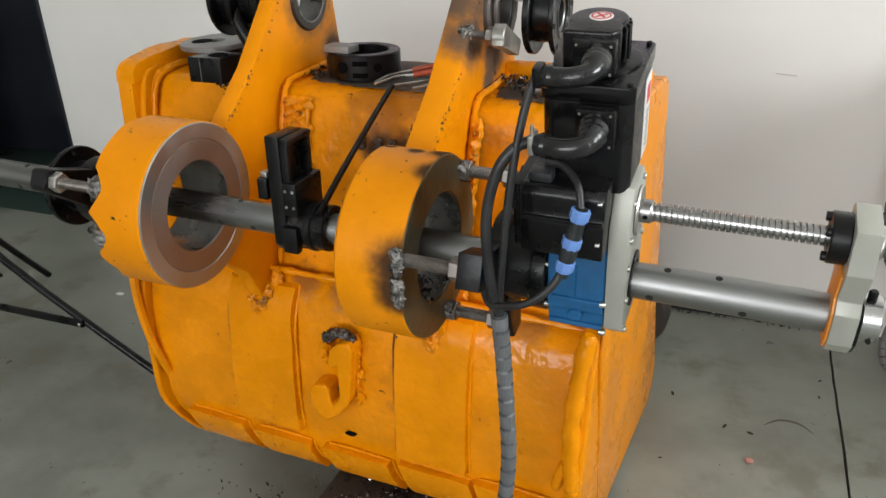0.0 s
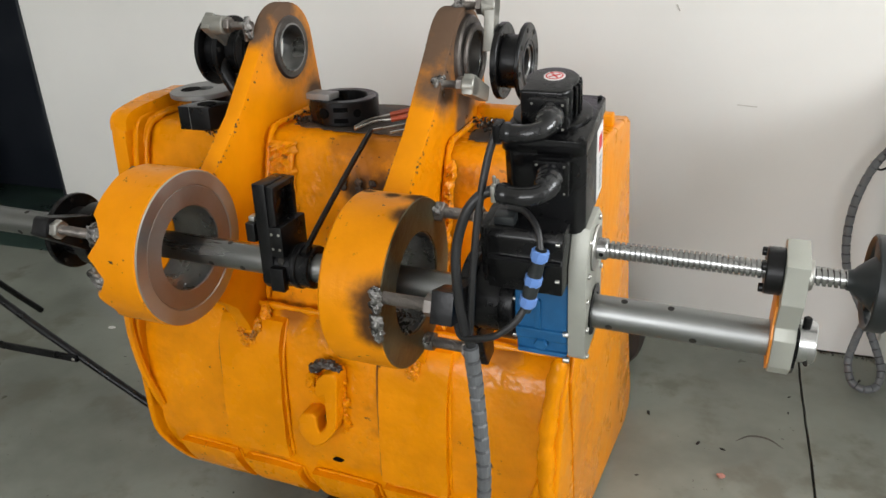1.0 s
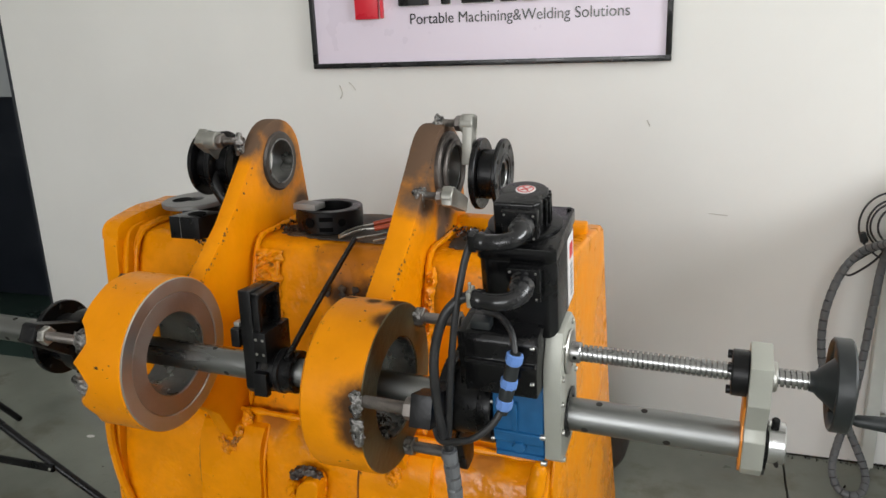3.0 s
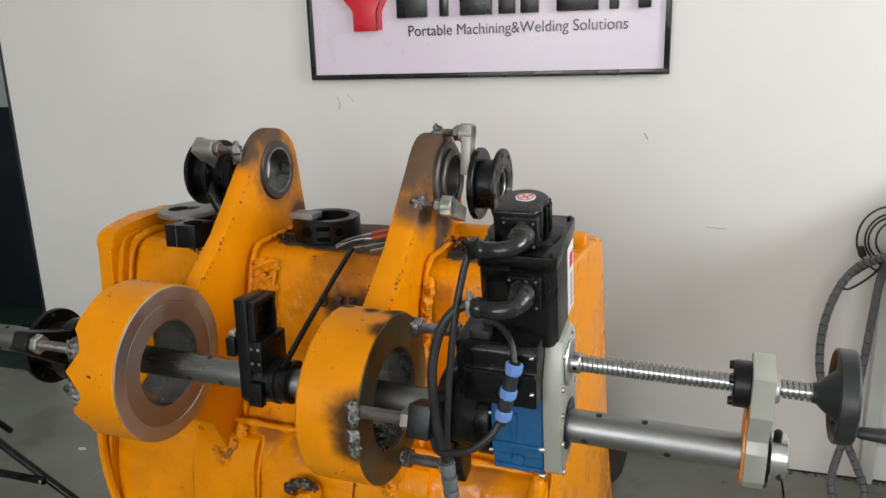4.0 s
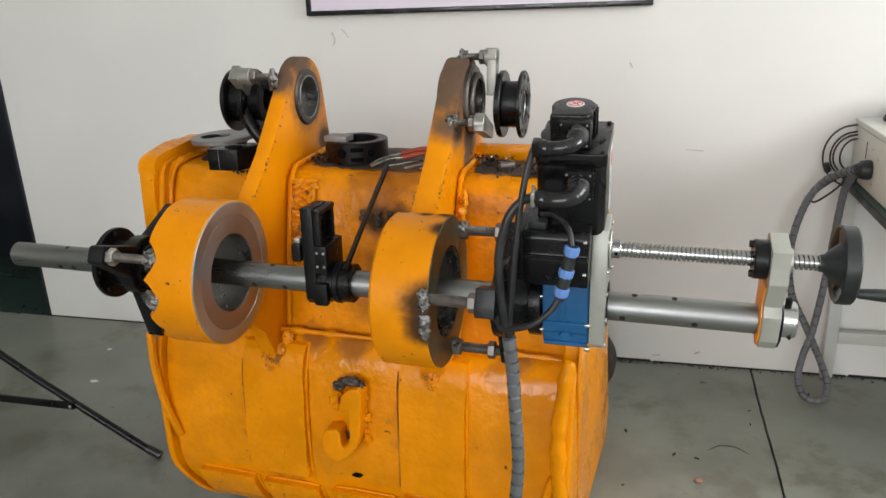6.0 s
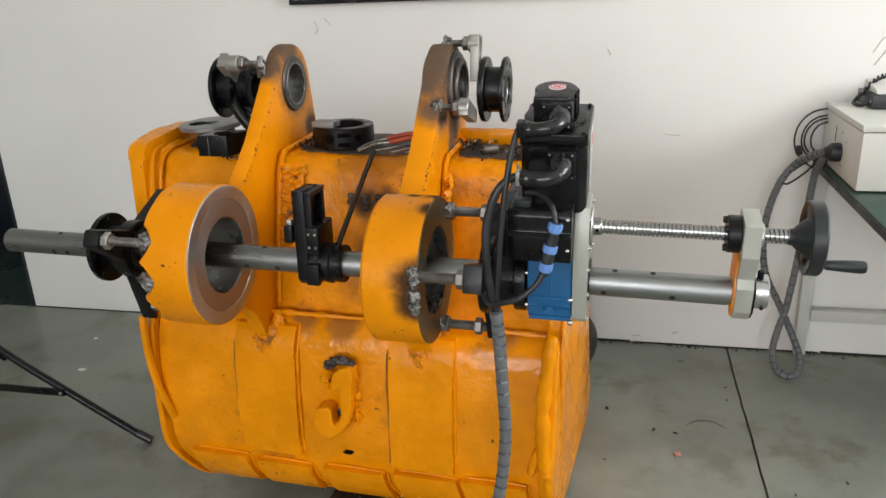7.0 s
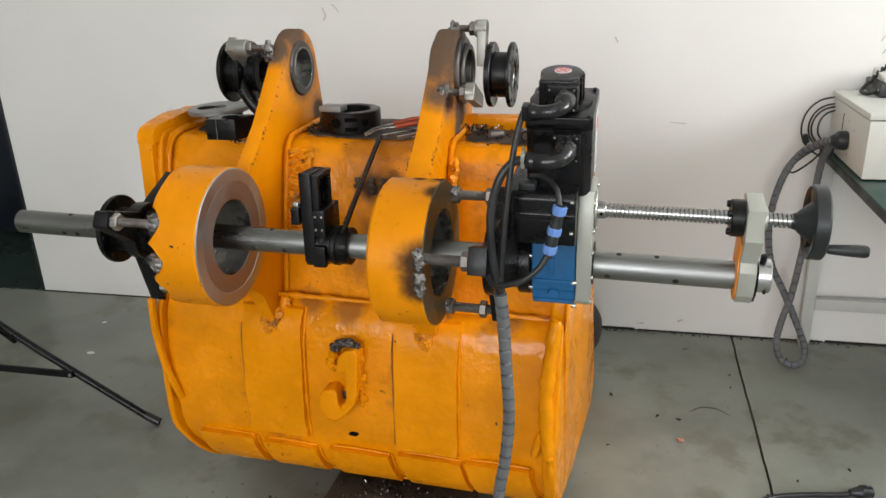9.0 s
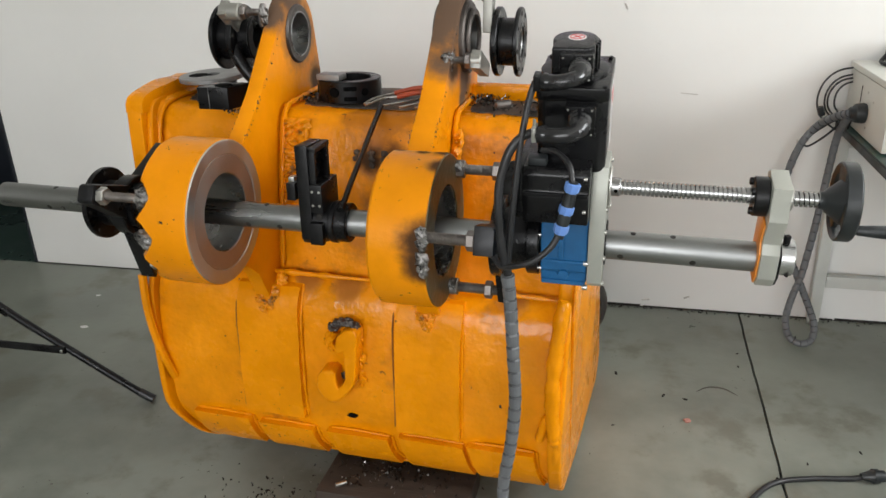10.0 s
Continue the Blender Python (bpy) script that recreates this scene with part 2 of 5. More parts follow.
def lathe(prof, y=0.0, z=0.0, seg=48, closed=True, pitch=0.0, turn=0.0):
    """Turns (x, r) points round the line along x through (y, z)."""
    bm = bmesh.new()
    rings = []
    for x, r in prof:
        if r < 1e-6:
            rings.append([bm.verts.new((x, y, z))] * seg)
        else:
            rings.append([bm.verts.new((x + pitch * j / seg, y + r * math.cos(2 * math.pi * j / seg + turn), z + r * math.sin(2 * math.pi * j / seg + turn))) for j in range(seg)])
    for i in range(len(rings) - (0 if closed else 1)):
        p, q = rings[i], rings[(i + 1) % len(rings)]
        for j in range(seg):
            f = list(dict.fromkeys((p[j], q[j], q[(j + 1) % seg], p[(j + 1) % seg])))
            if len(f) > 2:
                bm.faces.new(f)
    return bm


def rod(x0, x1, r, y=0.0, z=0.0, seg=32, c=0.002):
    return lathe([(x0, 0), (x0, r - c), (x0 + c, r), (x1 - c, r), (x1, r - c), (x1, 0)], y, z, seg, closed=False)


def pipe(x0, x1, r, ri, y=0.0, z=0.0, seg=56, c=0.002):
    return lathe([(x0, ri + c), (x0, r - c), (x0 + c, r), (x1 - c, r), (x1, r - c), (x1, ri + c), (x1 - c, ri), (x0 + c, ri)], y, z, seg)


def hexnut(x0, x1, r, y=0.0, z=0.0, turn=0.2):
    return lathe([(x0, 0), (x0, r * 0.86), (x0 + 0.002, r), (x1 - 0.002, r), (x1, r * 0.86), (x1, 0)], y, z, 6, closed=False, turn=turn)


def thread(x0, x1, r, y=0.0, z=0.0, step=0.002, deep=0.0012, seg=20):
    prof, x = [(x0, 0)], x0
    while x < x1:
        prof += [(x, r - deep), (x + step / 2, r)]
        x += step
    return lathe(prof + [(x1, 0)], y, z, seg, closed=False)


def smooth_line(pts, n=8):
    pts = [Vector(p) for p in pts]
    ext = [2 * pts[0] - pts[1]] + pts + [2 * pts[-1] - pts[-2]]
    out = []
    for i in range(1, len(ext) - 2):
        p0, p1, p2, p3 = ext[i - 1:i + 3]
        for s in range(n):
            t = s / n
            out.append(0.5 * (2 * p1 + (p2 - p0) * t + (2 * p0 - 5 * p1 + 4 * p2 - p3) * t * t + (3 * p1 - p0 - 3 * p2 + p3) * t ** 3))
    return out + [pts[-1]]


def tube(pts, r, seg=12, n=8, radius=None):
    """A round bar or hose along a smooth line; radius(i, count) may vary it."""
    line = smooth_line(pts, n) if n else [Vector(p) for p in pts]
    bm = bmesh.new()
    up, rings = None, []
    for i, p in enumerate(line):
        d = (line[min(i + 1, len(line) - 1)] - line[max(i - 1, 0)]).normalized()
        up = (up - d * up.dot(d)).normalized() if up else d.orthogonal().normalized()
        side = d.cross(up)
        rr = radius(i, len(line)) if radius else r
        rings.append([bm.verts.new(p + rr * (up * math.cos(2 * math.pi * j / seg) + side * math.sin(2 * math.pi * j / seg))) for j in range(seg)])
    for a, b in zip(rings, rings[1:]):
        for j in range(seg):
            bm.faces.new((a[j], b[j], b[(j + 1) % seg], a[(j + 1) % seg]))
    bm.faces.new(rings[0]), bm.faces.new(rings[-1][::-1])
    return bm


def wrapped(pts, r, gap=0.024, n=60):
    """A hose under a spiral wrap: short bands with narrow grooves."""
    line = smooth_line(pts, n)
    dist, fine = 0.0, [line[0]]
    for p, q in zip(line, line[1:]):
        if (q - fine[-1]).length > gap / 8:
            fine.append(q)
    bm = tube(fine, r, seg=16, n=0, radius=lambda i, c: r * (0.80 if i % 8 == 0 else 1.0 - 0.010 * (i % 8)))
    bm.faces.index_update()
    for f in bm.faces:
        ring, step = divmod(f.index, 16)
        if ring % 8 == 0 and (ring // 8 + step) % 16 > 3:
            f.material_index = 1
    return bm


def blob(c, r, seed=0, squash=(1, 1, 1), rough=0.35, freq=1.6):
    bm = bmesh.new()
    bmesh.ops.create_icosphere(bm, subdivisions=3, radius=1)
    for v in bm.verts:
        d = 1 + rough * noise.noise(v.co * freq + Vector((seed * 7.3, seed, 0))) + rough * 0.55 * noise.noise(v.co * freq * 2.6 + Vector((seed, 3, 0))) + rough * 0.25 * noise.noise(v.co * freq * 5.5 + Vector((seed, 9, 0)))
        v.co = Vector([c[i] + v.co[i] * d * r * squash[i] for i in range(3)])
    return bm


def bead(pts, r, seed=0, lump=0.35):
    """A rough weld bead along a line."""
    rnd = random.Random(seed)
    jit = [1 + 0.45 * lump * (rnd.random() - 0.5) * 2 for _ in range(4000)]
    return tube(pts, r, seg=8, n=10, radius=lambda i, c: r * jit[i] * (0.5 if i in (0, c - 1) else 1))


def merge(*bms):
    out = bmesh.new()
    for b in bms:
        me = bpy.data.meshes.new("tmp")
        b.to_mesh(me)
        b.free()
        out.from_mesh(me)
        bpy.data.meshes.remove(me)
    return out


def moved(bm, m):
    bmesh.ops.transform(bm, matrix=m, verts=bm.verts)
    return bm


def polar(a, r):
    return r * math.cos(radians(a)), AX + r * math.sin(radians(a))


# ---- the room ----
def structure(name, bm, material, label):
    return tagged(part(name, bm, material), label, kind="structure")


WALL_Y = 2.90
floor = structure("floor", bx((-6.2, -4.7, -0.30), (4.2, 5.0, -0.012), 0), joint_dark, "dirt-filled bed beneath the worn concrete floor slabs")


def slab(x_left, x_right, y0, y1, ragged_left=False, ragged_right=False):
    ys = [y0 + (y1 - y0) * i / 120 for i in range(121)]
    def wob(y, s):
        return 0.008 * noise.noise(Vector((y * 1.7, s, 0))) + 0.003 * noise.noise(Vector((y * 14, s * 2.3, 1)))
    right = [(x_right + (wob(y, 1) - 0.0035 - 0.002 * abs(noise.noise(Vector((y * 31, 5, 0)))) if ragged_right else 0), y) for y in ys]
    left = [(x_left + (wob(y, 1) + 0.0035 + 0.002 * abs(noise.noise(Vector((y * 27, 9, 0)))) if ragged_left else 0), y) for y in ys]
    return prism(right + left[::-1] if (ragged_left or ragged_right) else [(x_right, y0), (x_right, y1), (x_left, y1), (x_left, y0)], -0.30, 0.0, 0, axis="z")


part("concrete_slab", slab(-6.2, 0.92, -4.7, WALL_Y, ragged_right=True), concrete, floor)
part("concrete_slab", slab(0.92, 4.2, -4.7, WALL_Y, ragged_left=True), concrete, floor)
part("painted_slab", bx((-6.2, WALL_Y, -0.3), (4.2, 5.0, -0.001), 0), green_floor, floor, "dark green painted floor past the doorway")

DOOR_X = -2.285
structure("wall_north", bx((DOOR_X, WALL_Y, 0), (4.2, WALL_Y + 0.16, 3.6), 0.006), wall_paint, "white painted wall with faint scuffs and smudges")
structure("wall_lintel", bx((-3.35, WALL_Y, 2.3), (DOOR_X, WALL_Y + 0.16, 3.6), 0), wall_paint, "white painted wall over the doorway")
structure("wall_north_far", bx((-6.2, WALL_Y, 0), (-3.35, WALL_Y + 0.16, 3.6), 0.006), wall_paint, "white painted wall past the doorway")
structure("wall_passage", bx((-6.2, 5.0, -0.3), (4.2, 5.1, 3.6), 0), wall_paint, "plain white wall closing the passage")
structure("wall_east", merge(bx((4.2, -4.84, -0.3), (4.34, 0.2, 3.6), 0), bx((4.2, 1.7, -0.3), (4.34, 5.0, 3.6), 0), bx((4.2, 0.2, 3.05), (4.34, 1.7, 3.6), 0), bx((4.2, 0.2, -0.3), (4.34, 1.7, 1.65), 0)),
          wall_paint, "white wall with a wide bright window opening")
structure("wall_south", merge(bx((-6.2, -4.84, 0), (-2.4, -4.7, 3.6), 0), bx((2.0, -4.84, 0), (4.2, -4.7, 3.6), 0), bx((-2.4, -4.84, 3.25), (2.0, -4.7, 3.6), 0), bx((-2.4, -4.84, 0), (2.0, -4.7, 1.15), 0)),
          wall_paint, "white wall with a wide window opening")
structure("wall_west", bx((-6.34, -4.84, -0.3), (-6.2, 5.0, 3.6), 0), wall_paint, "plain white side wall")
structure("ceiling", bx((-6.3, -4.8, 3.6), (4.3, 5.1, 3.7), 0), wall_paint, "plain white ceiling")
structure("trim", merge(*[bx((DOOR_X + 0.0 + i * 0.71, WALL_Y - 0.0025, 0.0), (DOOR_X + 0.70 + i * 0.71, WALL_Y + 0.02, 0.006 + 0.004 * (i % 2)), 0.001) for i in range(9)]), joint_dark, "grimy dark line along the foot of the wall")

door = tagged(thing("door_1", pose(0, 0, 0), "dark panelled door with a pale upper panel standing ajar", "door"), kind="structure")
DY = 3.62
part("lower_panel", bx((-4.6, DY, 0.03), (-2.36, DY + 0.05, 1.215), 0.004), door_dark, door)
part("upper_panel", bx((-4.6, DY + 0.012, 1.215), (-2.40, DY + 0.038, 2.3), 0), grey_panel, door, "pale grey upper panel")
part("stile", bx((-2.40, DY, 1.215), (-2.36, DY + 0.05, 2.3), 0.003), door_dark, door)
part("door_jamb", bx((DOOR_X - 0.012, WALL_Y - 0.004, 0), (DOOR_X, WALL_Y + 0.164, 2.3), 0.003), door_dark, door, "dark narrow door jamb")

# scuffs on the wall, thin films of dirt
def scuff(pts, r):
    line = smooth_line([(x, WALL_Y - 0.0012, z) for x, z in pts], 8)
    return tube(line, r, seg=6, n=0)
smudge = mat("grey_scuff", (0.52, 0.49, 0.45), 0.8, var=0.2, scale=40, bump=0)
scuffs = tagged(part("wall_scuff", merge(scuff([(-0.70, 1.30), (-0.69, 1.27), (-0.70, 1.25)], 0.0026), scuff([(-0.66, 1.31), (-0.645, 1.295), (-0.635, 1.28)], 0.002),
        scuff([(0.42, 1.17), (0.43, 1.15)], 0.0022), scuff([(1.30, 1.14), (1.33, 1.19), (1.345, 1.16), (1.31, 1.10)], 0.0018), scuff([(0.63, 0.86), (0.69, 0.855)], 0.0016), scuff([(1.04, 0.70), (1.045, 0.67)], 0.003),
        scuff([(0.71, 0.05), (0.73, 0.06)], 0.004), scuff([(0.55, 0.03), (0.58, 0.035)], 0.003))
        , smudge), "faint grey scuff marks on the white wall", "wall marks", kind="stuff")

# ---- wall sign ----
sign = thing("wall_sign", pose(-0.148, WALL_Y, 1.362), "pale lilac company sign in a black frame on the wall", "sign")
SW = 1.275
part("panel", bx((-SW / 2 + 0.01, -0.022, 0.01), (SW / 2 - 0.01, -0.002, 0.72), 0), sign_panel, sign)
for side in (-1, 1):
    part("frame_rail", bx((side * SW / 2 - (0.018 if side > 0 else 0), -0.032, 0.0185), (side * SW / 2 + (0.018 if side < 0 else 0), -0.002, 0.7115), 0.002), sign_black, sign, "thin gloss black frame rail")
for z in (0.0, 0.712):
    part("frame_rail", bx((-SW / 2, -0.032, z), (SW / 2, -0.002, z + 0.018), 0.002), sign_black, sign, "thin gloss black frame rail")
words = bpy.data.curves.new("slogan", "FONT")
words.body, words.size, words.extrude, words.align_x = "Portable Machining&Welding Solutions", 0.052, 0.0008, "LEFT"
slogan_curve = new("slogan", words)
bpy.context.view_layer.update()
text_mesh = bpy.data.meshes.new_from_object(slogan_curve)
bpy.data.objects.remove(slogan_curve)
xs = [v.co.x for v in text_mesh.vertices]
slogan = new("slogan", text_mesh)
text_mesh.materials.append(sign_black)
slogan.parent = sign
slogan.matrix_local = Matrix.Translation((-0.252, -0.0235, 0.145)) @ pose(0, 0, 0, 90, 0, 0) @ Matrix.Diagonal((0.753 / (max(xs) - min(xs)), 1.0, 1, 1))
slogan["label"] = "thin black slogan lettering"


def raised(name, prof, material, label):
    ob = part(name, prism(prof, -0.040, -0.0225, 0.002, axis="y"), material, sign, label)
    part("backing", prism([(x * 1.0 + (0.004 if i % 2 else -0.004), z - 0.003) for i, (x, z) in enumerate(prof)], -0.0225, -0.0222, 0, axis="y"), sign_edge, ob)
    return ob


def bar_shape(x0, x1, z0, z1):
    return [(x0, z0), (x1, z0), (x1, z1), (x0, z1)]


raised("emblem", [(-0.452, 0.168), (-0.365, 0.168), (-0.365, 0.235), (-0.315, 0.33), (-0.38, 0.33), (-0.405, 0.285), (-0.43, 0.33), (-0.53, 0.33), (-0.452, 0.235)], sign_red, "red funnel-shaped emblem")
raised("emblem", [(-0.356, 0.168), (-0.347, 0.170), (-0.347, 0.232), (-0.295, 0.33), (-0.303, 0.33), (-0.356, 0.236)], sign_red, "narrow red emblem edge")
for x0, x1 in ((-0.285, -0.176), (-0.128, -0.098), (-0.055, 0.055), (0.08, 0.135), (0.155, 0.215), (0.275, 0.41), (0.445, 0.475), (0.535, 0.575)):
    raised("emblem_bar", bar_shape(x0, x1, 0.207, 0.33), sign_black, "gloss black raised bar")

# ---- the bucket ----
bucket = thing("excavator_bucket", L, "yellow-painted steel excavator bucket with sooty welds standing mouth to the wall", "bucket")


def grow(path, d):
    """A path of (y, z) set off by d to its left-hand side."""
    out = []
    for i, p in enumerate(path):
        a, b = Vector(path[max(i - 1, 0)]), Vector(path[min(i + 1, len(path) - 1)])
        t = (b - a).normalized()
        out.append((p[0] - d * t.y, p[1] + d * t.x))
    return out


def fine_path(path, n=4):
    return [(p.y, p.z) for p in smooth_line([(0, y, z) for y, z in path], n)]


def left_x(z):
    return -0.704 + 0.55 * max(0.0, 0.255 - z)


def sheet(path, x0, x1, thick, dent=0.003, nx=46, seed=0, follow=None):
    """A bent plate: a (y, z) path drawn out along x, with thickness and slight dents."""
    inner = grow(path, thick)
    bm = bmesh.new()
    grid = []
    for i in range(nx + 1):
        row = []
        for prof, amp in ((path, dent), (inner[::-1], 0.0)):
            for y, z in prof:
                a = x0(z) if callable(x0) else x0
                x = a + (x1 - a) * i / nx
                d = amp * (noise.noise(Vector((x * 5, z * 5, seed))) + 0.5 * noise.noise(Vector((x * 13, z * 13, seed + 4))))
                row.append(bm.verts.new((x, y + d, z)))
        grid.append(row)
    m = len(grid[0])
    for a, b in zip(grid, grid[1:]):
        for j in range(m):
            bm.faces.new((a[j], b[j], b[(j + 1) % m], a[(j + 1) % m]))
    bm.faces.new(grid[0]), bm.faces.new(grid[-1][::-1])
    return bm


LOW = fine_path([(0.225, 0.652), (0.205, 0.640), (0.178, 0.605), (0.163, 0.55), (0.156, 0.46), (0.154, 0.36), (0.158, 0.28), (0.170, 0.215), (0.195, 0.165), (0.235, 0.128), (0.30, 0.10)], 4) + [(0.6, 0.06), (0.95, 0.03)]
UP = [(0.60, 1.032), (0.45, 1.032)] + fine_path([(0.365, 1.032), (0.325, 1.026), (0.305, 1.005), (0.292, 0.96), (0.268, 0.86), (0.245, 0.74), (0.232, 0.64)], 4)
part("lower_shell", sheet(LOW, left_x, 0.315, 0.014, 0.006, seed=1), yellow_low, bucket)
part("upper_shell", sheet(UP, -0.715, 0.315, 0.014, 0.003, seed=2), yellow_top, bucket)
# sooty deck on the flat top, a film of dirt laid on it
def deck(x0, x1, y0, y1, seed):
    rim = []
    for i in range(120):
        a = 2 * math.pi * i / 120
        u, v = math.copysign(abs(math.cos(a)) ** 0.55, math.cos(a)), math.copysign(abs(math.sin(a)) ** 0.55, math.sin(a))
        k = 0.98 + 0.10 * noise.noise(Vector((u * 2.2, v * 2.2, seed))) + 0.10 * noise.noise(Vector((u * 9, v * 9, seed)))
        rim.append(((x0 + x1) / 2 + (x1 - x0) / 2 * u * k, (y0 + y1) / 2 + (y1 - y0) / 2 * v * k))
    return prism(rim, 1.0325, 1.0345, 0.0006, axis="z")
for n, (x0, x1) in enumerate(((-0.69, -0.46), (-0.375, -0.03), (0.05, 0.30))):
    part("soot_film", deck(x0, x1, 0.345, 0.60, n), soot, bucket, "black greasy soot and swarf crust")

SIDE = [(0.60, 1.045), (0.33, 1.05)] + fine_path([(0.285, 1.045), (0.262, 1.02), (0.246, 0.93), (0.215, 0.72), (0.185, 0.65), (0.152, 0.60), (0.138, 0.52), (0.134, 0.40), (0.136, 0.30), (0.150, 0.22), (0.185, 0.15), (0.235, 0.105)], 3) + [(0.45, 0.05), (0.93, 0.0), (1.0, 0.02), (0.98, 0.10), (0.84, 0.40), (0.63, 1.03)]


def side_plate(x0, x1, flare, cut=0.0):
    bm = prism(SIDE, x0, x1, 0.008, 3)
    for v in bm.verts:
        v.co.x += flare * (v.co.y - 0.15) + cut * max(0.0, 0.255 - v.co.z) * (1 if v.co.y < 0.5 else 0.2) + 0.004 * noise.noise(Vector((v.co.y * 6, v.co.z * 6, x0)))
        if v.co.y < 0.3:
            v.co.y += 0.006 * noise.noise(Vector((v.co.z * 9, x0 * 5, 2)))
    return bm


part("side_plate", side_plate(0.300, 0.334, 0.045), yellow_clean, bucket)
part("side_plate", side_plate(-0.722, -0.704, -0.06, 0.55), yellow_clean, bucket)
# thick bars along the rims of the side plates
def rim_bar(path, x0, x1, thick, bev):
    q = grow(path, thick)
    return prism(list(path) + q[::-1], x0, x1, bev, 3)
part("rim_bar", rim_bar(fine_path([(0.222, 0.70), (0.232, 0.85), (0.236, 0.96), (0.240, 1.02), (0.250, 1.045)], 4), -0.762, -0.724, -0.040, 0.012), yellow, bucket)
def knobbly(bm, amp, f, seed):
    for v in bm.verts:
        v.co += amp * Vector([noise.noise(v.co * f + Vector((seed, 9 * k, 0))) for k in range(3)])
    return bm
TOPBAR = rim_bar(fine_path([(0.240, 1.022), (0.244, 1.046), (0.266, 1.062), (0.33, 1.070), (0.40, 1.075), (0.47, 1.078)], 4), -0.764, -0.716, -0.040, 0.018)
part("rim_bar", knobbly(TOPBAR, 0.006, 11, 3), yellow, bucket, "thick yellow top rim with a rounded worn end")
for dx, r0, seed in ((0.0, 0.008, 410), (0.010, 0.006, 411)):
    part("weld_bead", bead([(-0.716 + dx, 0.252, 0.72), (-0.718 + dx, 0.262, 0.82), (-0.718 + dx, 0.272, 0.92), (-0.714 + dx, 0.288, 1.0), (-0.710 + dx, 0.33, 1.034), (-0.706 + dx, 0.46, 1.040)], r0, seed, 0.5), yellow, bucket, "lumpy painted weld bead")
part("rim_bar", prism([(0.50, 1.03), (0.50, 1.068), (0.53, 1.072), (0.545, 1.03)], 0.035, 0.335, 0.006), yellow, bucket, "raised yellow bar with a worn edge along the top")
part("edge_bar", knobbly(tube([(0.322, 0.150, 0.68), (0.312, 0.138, 0.60), (0.306, 0.132, 0.50), (0.308, 0.130, 0.42), (0.312, 0.134, 0.35), (0.316, 0.140, 0.31), (0.318, 0.150, 0.25), (0.320, 0.175, 0.19)], 0.016, seg=12, radius=lambda i, c: (0.017 if i < c * 0.62 else 0.010) + 0.0055 * noise.noise(Vector((i * 0.33, 2, 0))) - (0.007 if i in (0, c - 1) else 0)), 0.003, 30, 1), yellow, bucket, "lumpy yellow weld ridge")
part("edge_bar", tube([(0.296, 0.142, 0.385), (0.288, 0.142, 0.357), (0.281, 0.143, 0.326), (0.279, 0.146, 0.316)], 0.011, seg=10, radius=lambda i, c: 0.0105 - (0.005 if i in (0, c - 1) else 0)), yellow, bucket, "short yellow weld stub")
part("edge_bar", tube([(-0.722, 0.14, 0.64), (-0.716, 0.13, 0.55), (-0.705, 0.133, 0.45), (-0.690, 0.142, 0.38), (-0.683, 0.150, 0.345)], 0.0105, seg=8), yellow, bucket, "lumpy yellow weld ridge")
part("side_strap", prism([(0.20, 0.70), (0.17, 0.62), (0.30, 0.16), (0.42, 0.10), (0.52, 0.10), (0.36, 0.40), (0.30, 0.72)], 0.336, 0.343, 0.003), yellow_clean, bucket)

# wear straps and pads on the back
def on_back(z, d):
    for (y0, z0), (y1, z1) in zip(LOW, LOW[1:]):
        if z1 <= z <= z0:
            return y0 + (y1 - y0) * (z0 - z) / (z0 - z1) - d
    return LOW[-1][0]


def strap(x0, x1, z0, z1, proud, seed, lean=0.0, nz=26):
    bm = bmesh.new()
    us = [0.0, 0.012] + [0.012 + 0.976 * i / 8 for i in range(1, 8)] + [0.988, 1.0]
    vs = [0.0, 0.008] + [0.008 + 0.984 * j / nz for j in range(1, nz)] + [0.992, 1.0]
    grid = []
    for j, v in enumerate(vs):
        z, row = z1 + (z0 - z1) * v, []
        for i, u in enumerate(us):
            x = x0 + (x1 - x0) * u + lean * (z1 - z) + 0.003 * noise.noise(Vector((z * 11, seed, i > 4)))
            edge = min(i, len(us) - 1 - i, j, len(vs) - 1 - j)
            d = (-0.002 if edge == 0 else proud) + 0.002 * noise.noise(Vector((x * 20, z * 20, seed)))
            row.append(bm.verts.new((x, on_back(z, d), z)))
        grid.append(row)
    for a, b in zip(grid, grid[1:]):
        for i in range(len(us) - 1):
            bm.faces.new((a[i], b[i], b[i + 1], a[i + 1]))
    return bm


for n, (x0, x1) in enumerate(((-0.478, -0.313), (-0.071, 0.091))):
    part("wear_strap", strap(x0, x1, 0.275, 0.632, 0.015, n, -0.01), yellow, bucket, angle=35)
for n, (x0, x1, z1) in enumerate(((-0.640, -0.478, 0.252), (-0.452, -0.298, 0.246), (-0.262, -0.095, 0.25), (-0.071, 0.095, 0.262), (0.105, 0.268, 0.268))):
    part("wear_pad", strap(x0, x1, 0.150, z1, 0.022, 20 + n, 0.22, 12), yellow, bucket, angle=35)
    part("weld_bead", bead([(x0 + 0.01, on_back(z1, 0.003), z1 + 0.002), ((x0 + x1) / 2, on_back(z1, 0.003), z1 + 0.003), (x1, on_back(z1, 0.003), z1)], 0.0035, n), yellow_clean, bucket)
    part("weld_bead", bead([(x1 + 0.004, on_back(z1, 0.002), z1), (x1 + 0.012, on_back(0.2, 0.002), 0.2), (x1 + 0.03, on_back(0.16, 0.002), 0.16)], 0.0045, n + 40), yellow_clean, bucket)
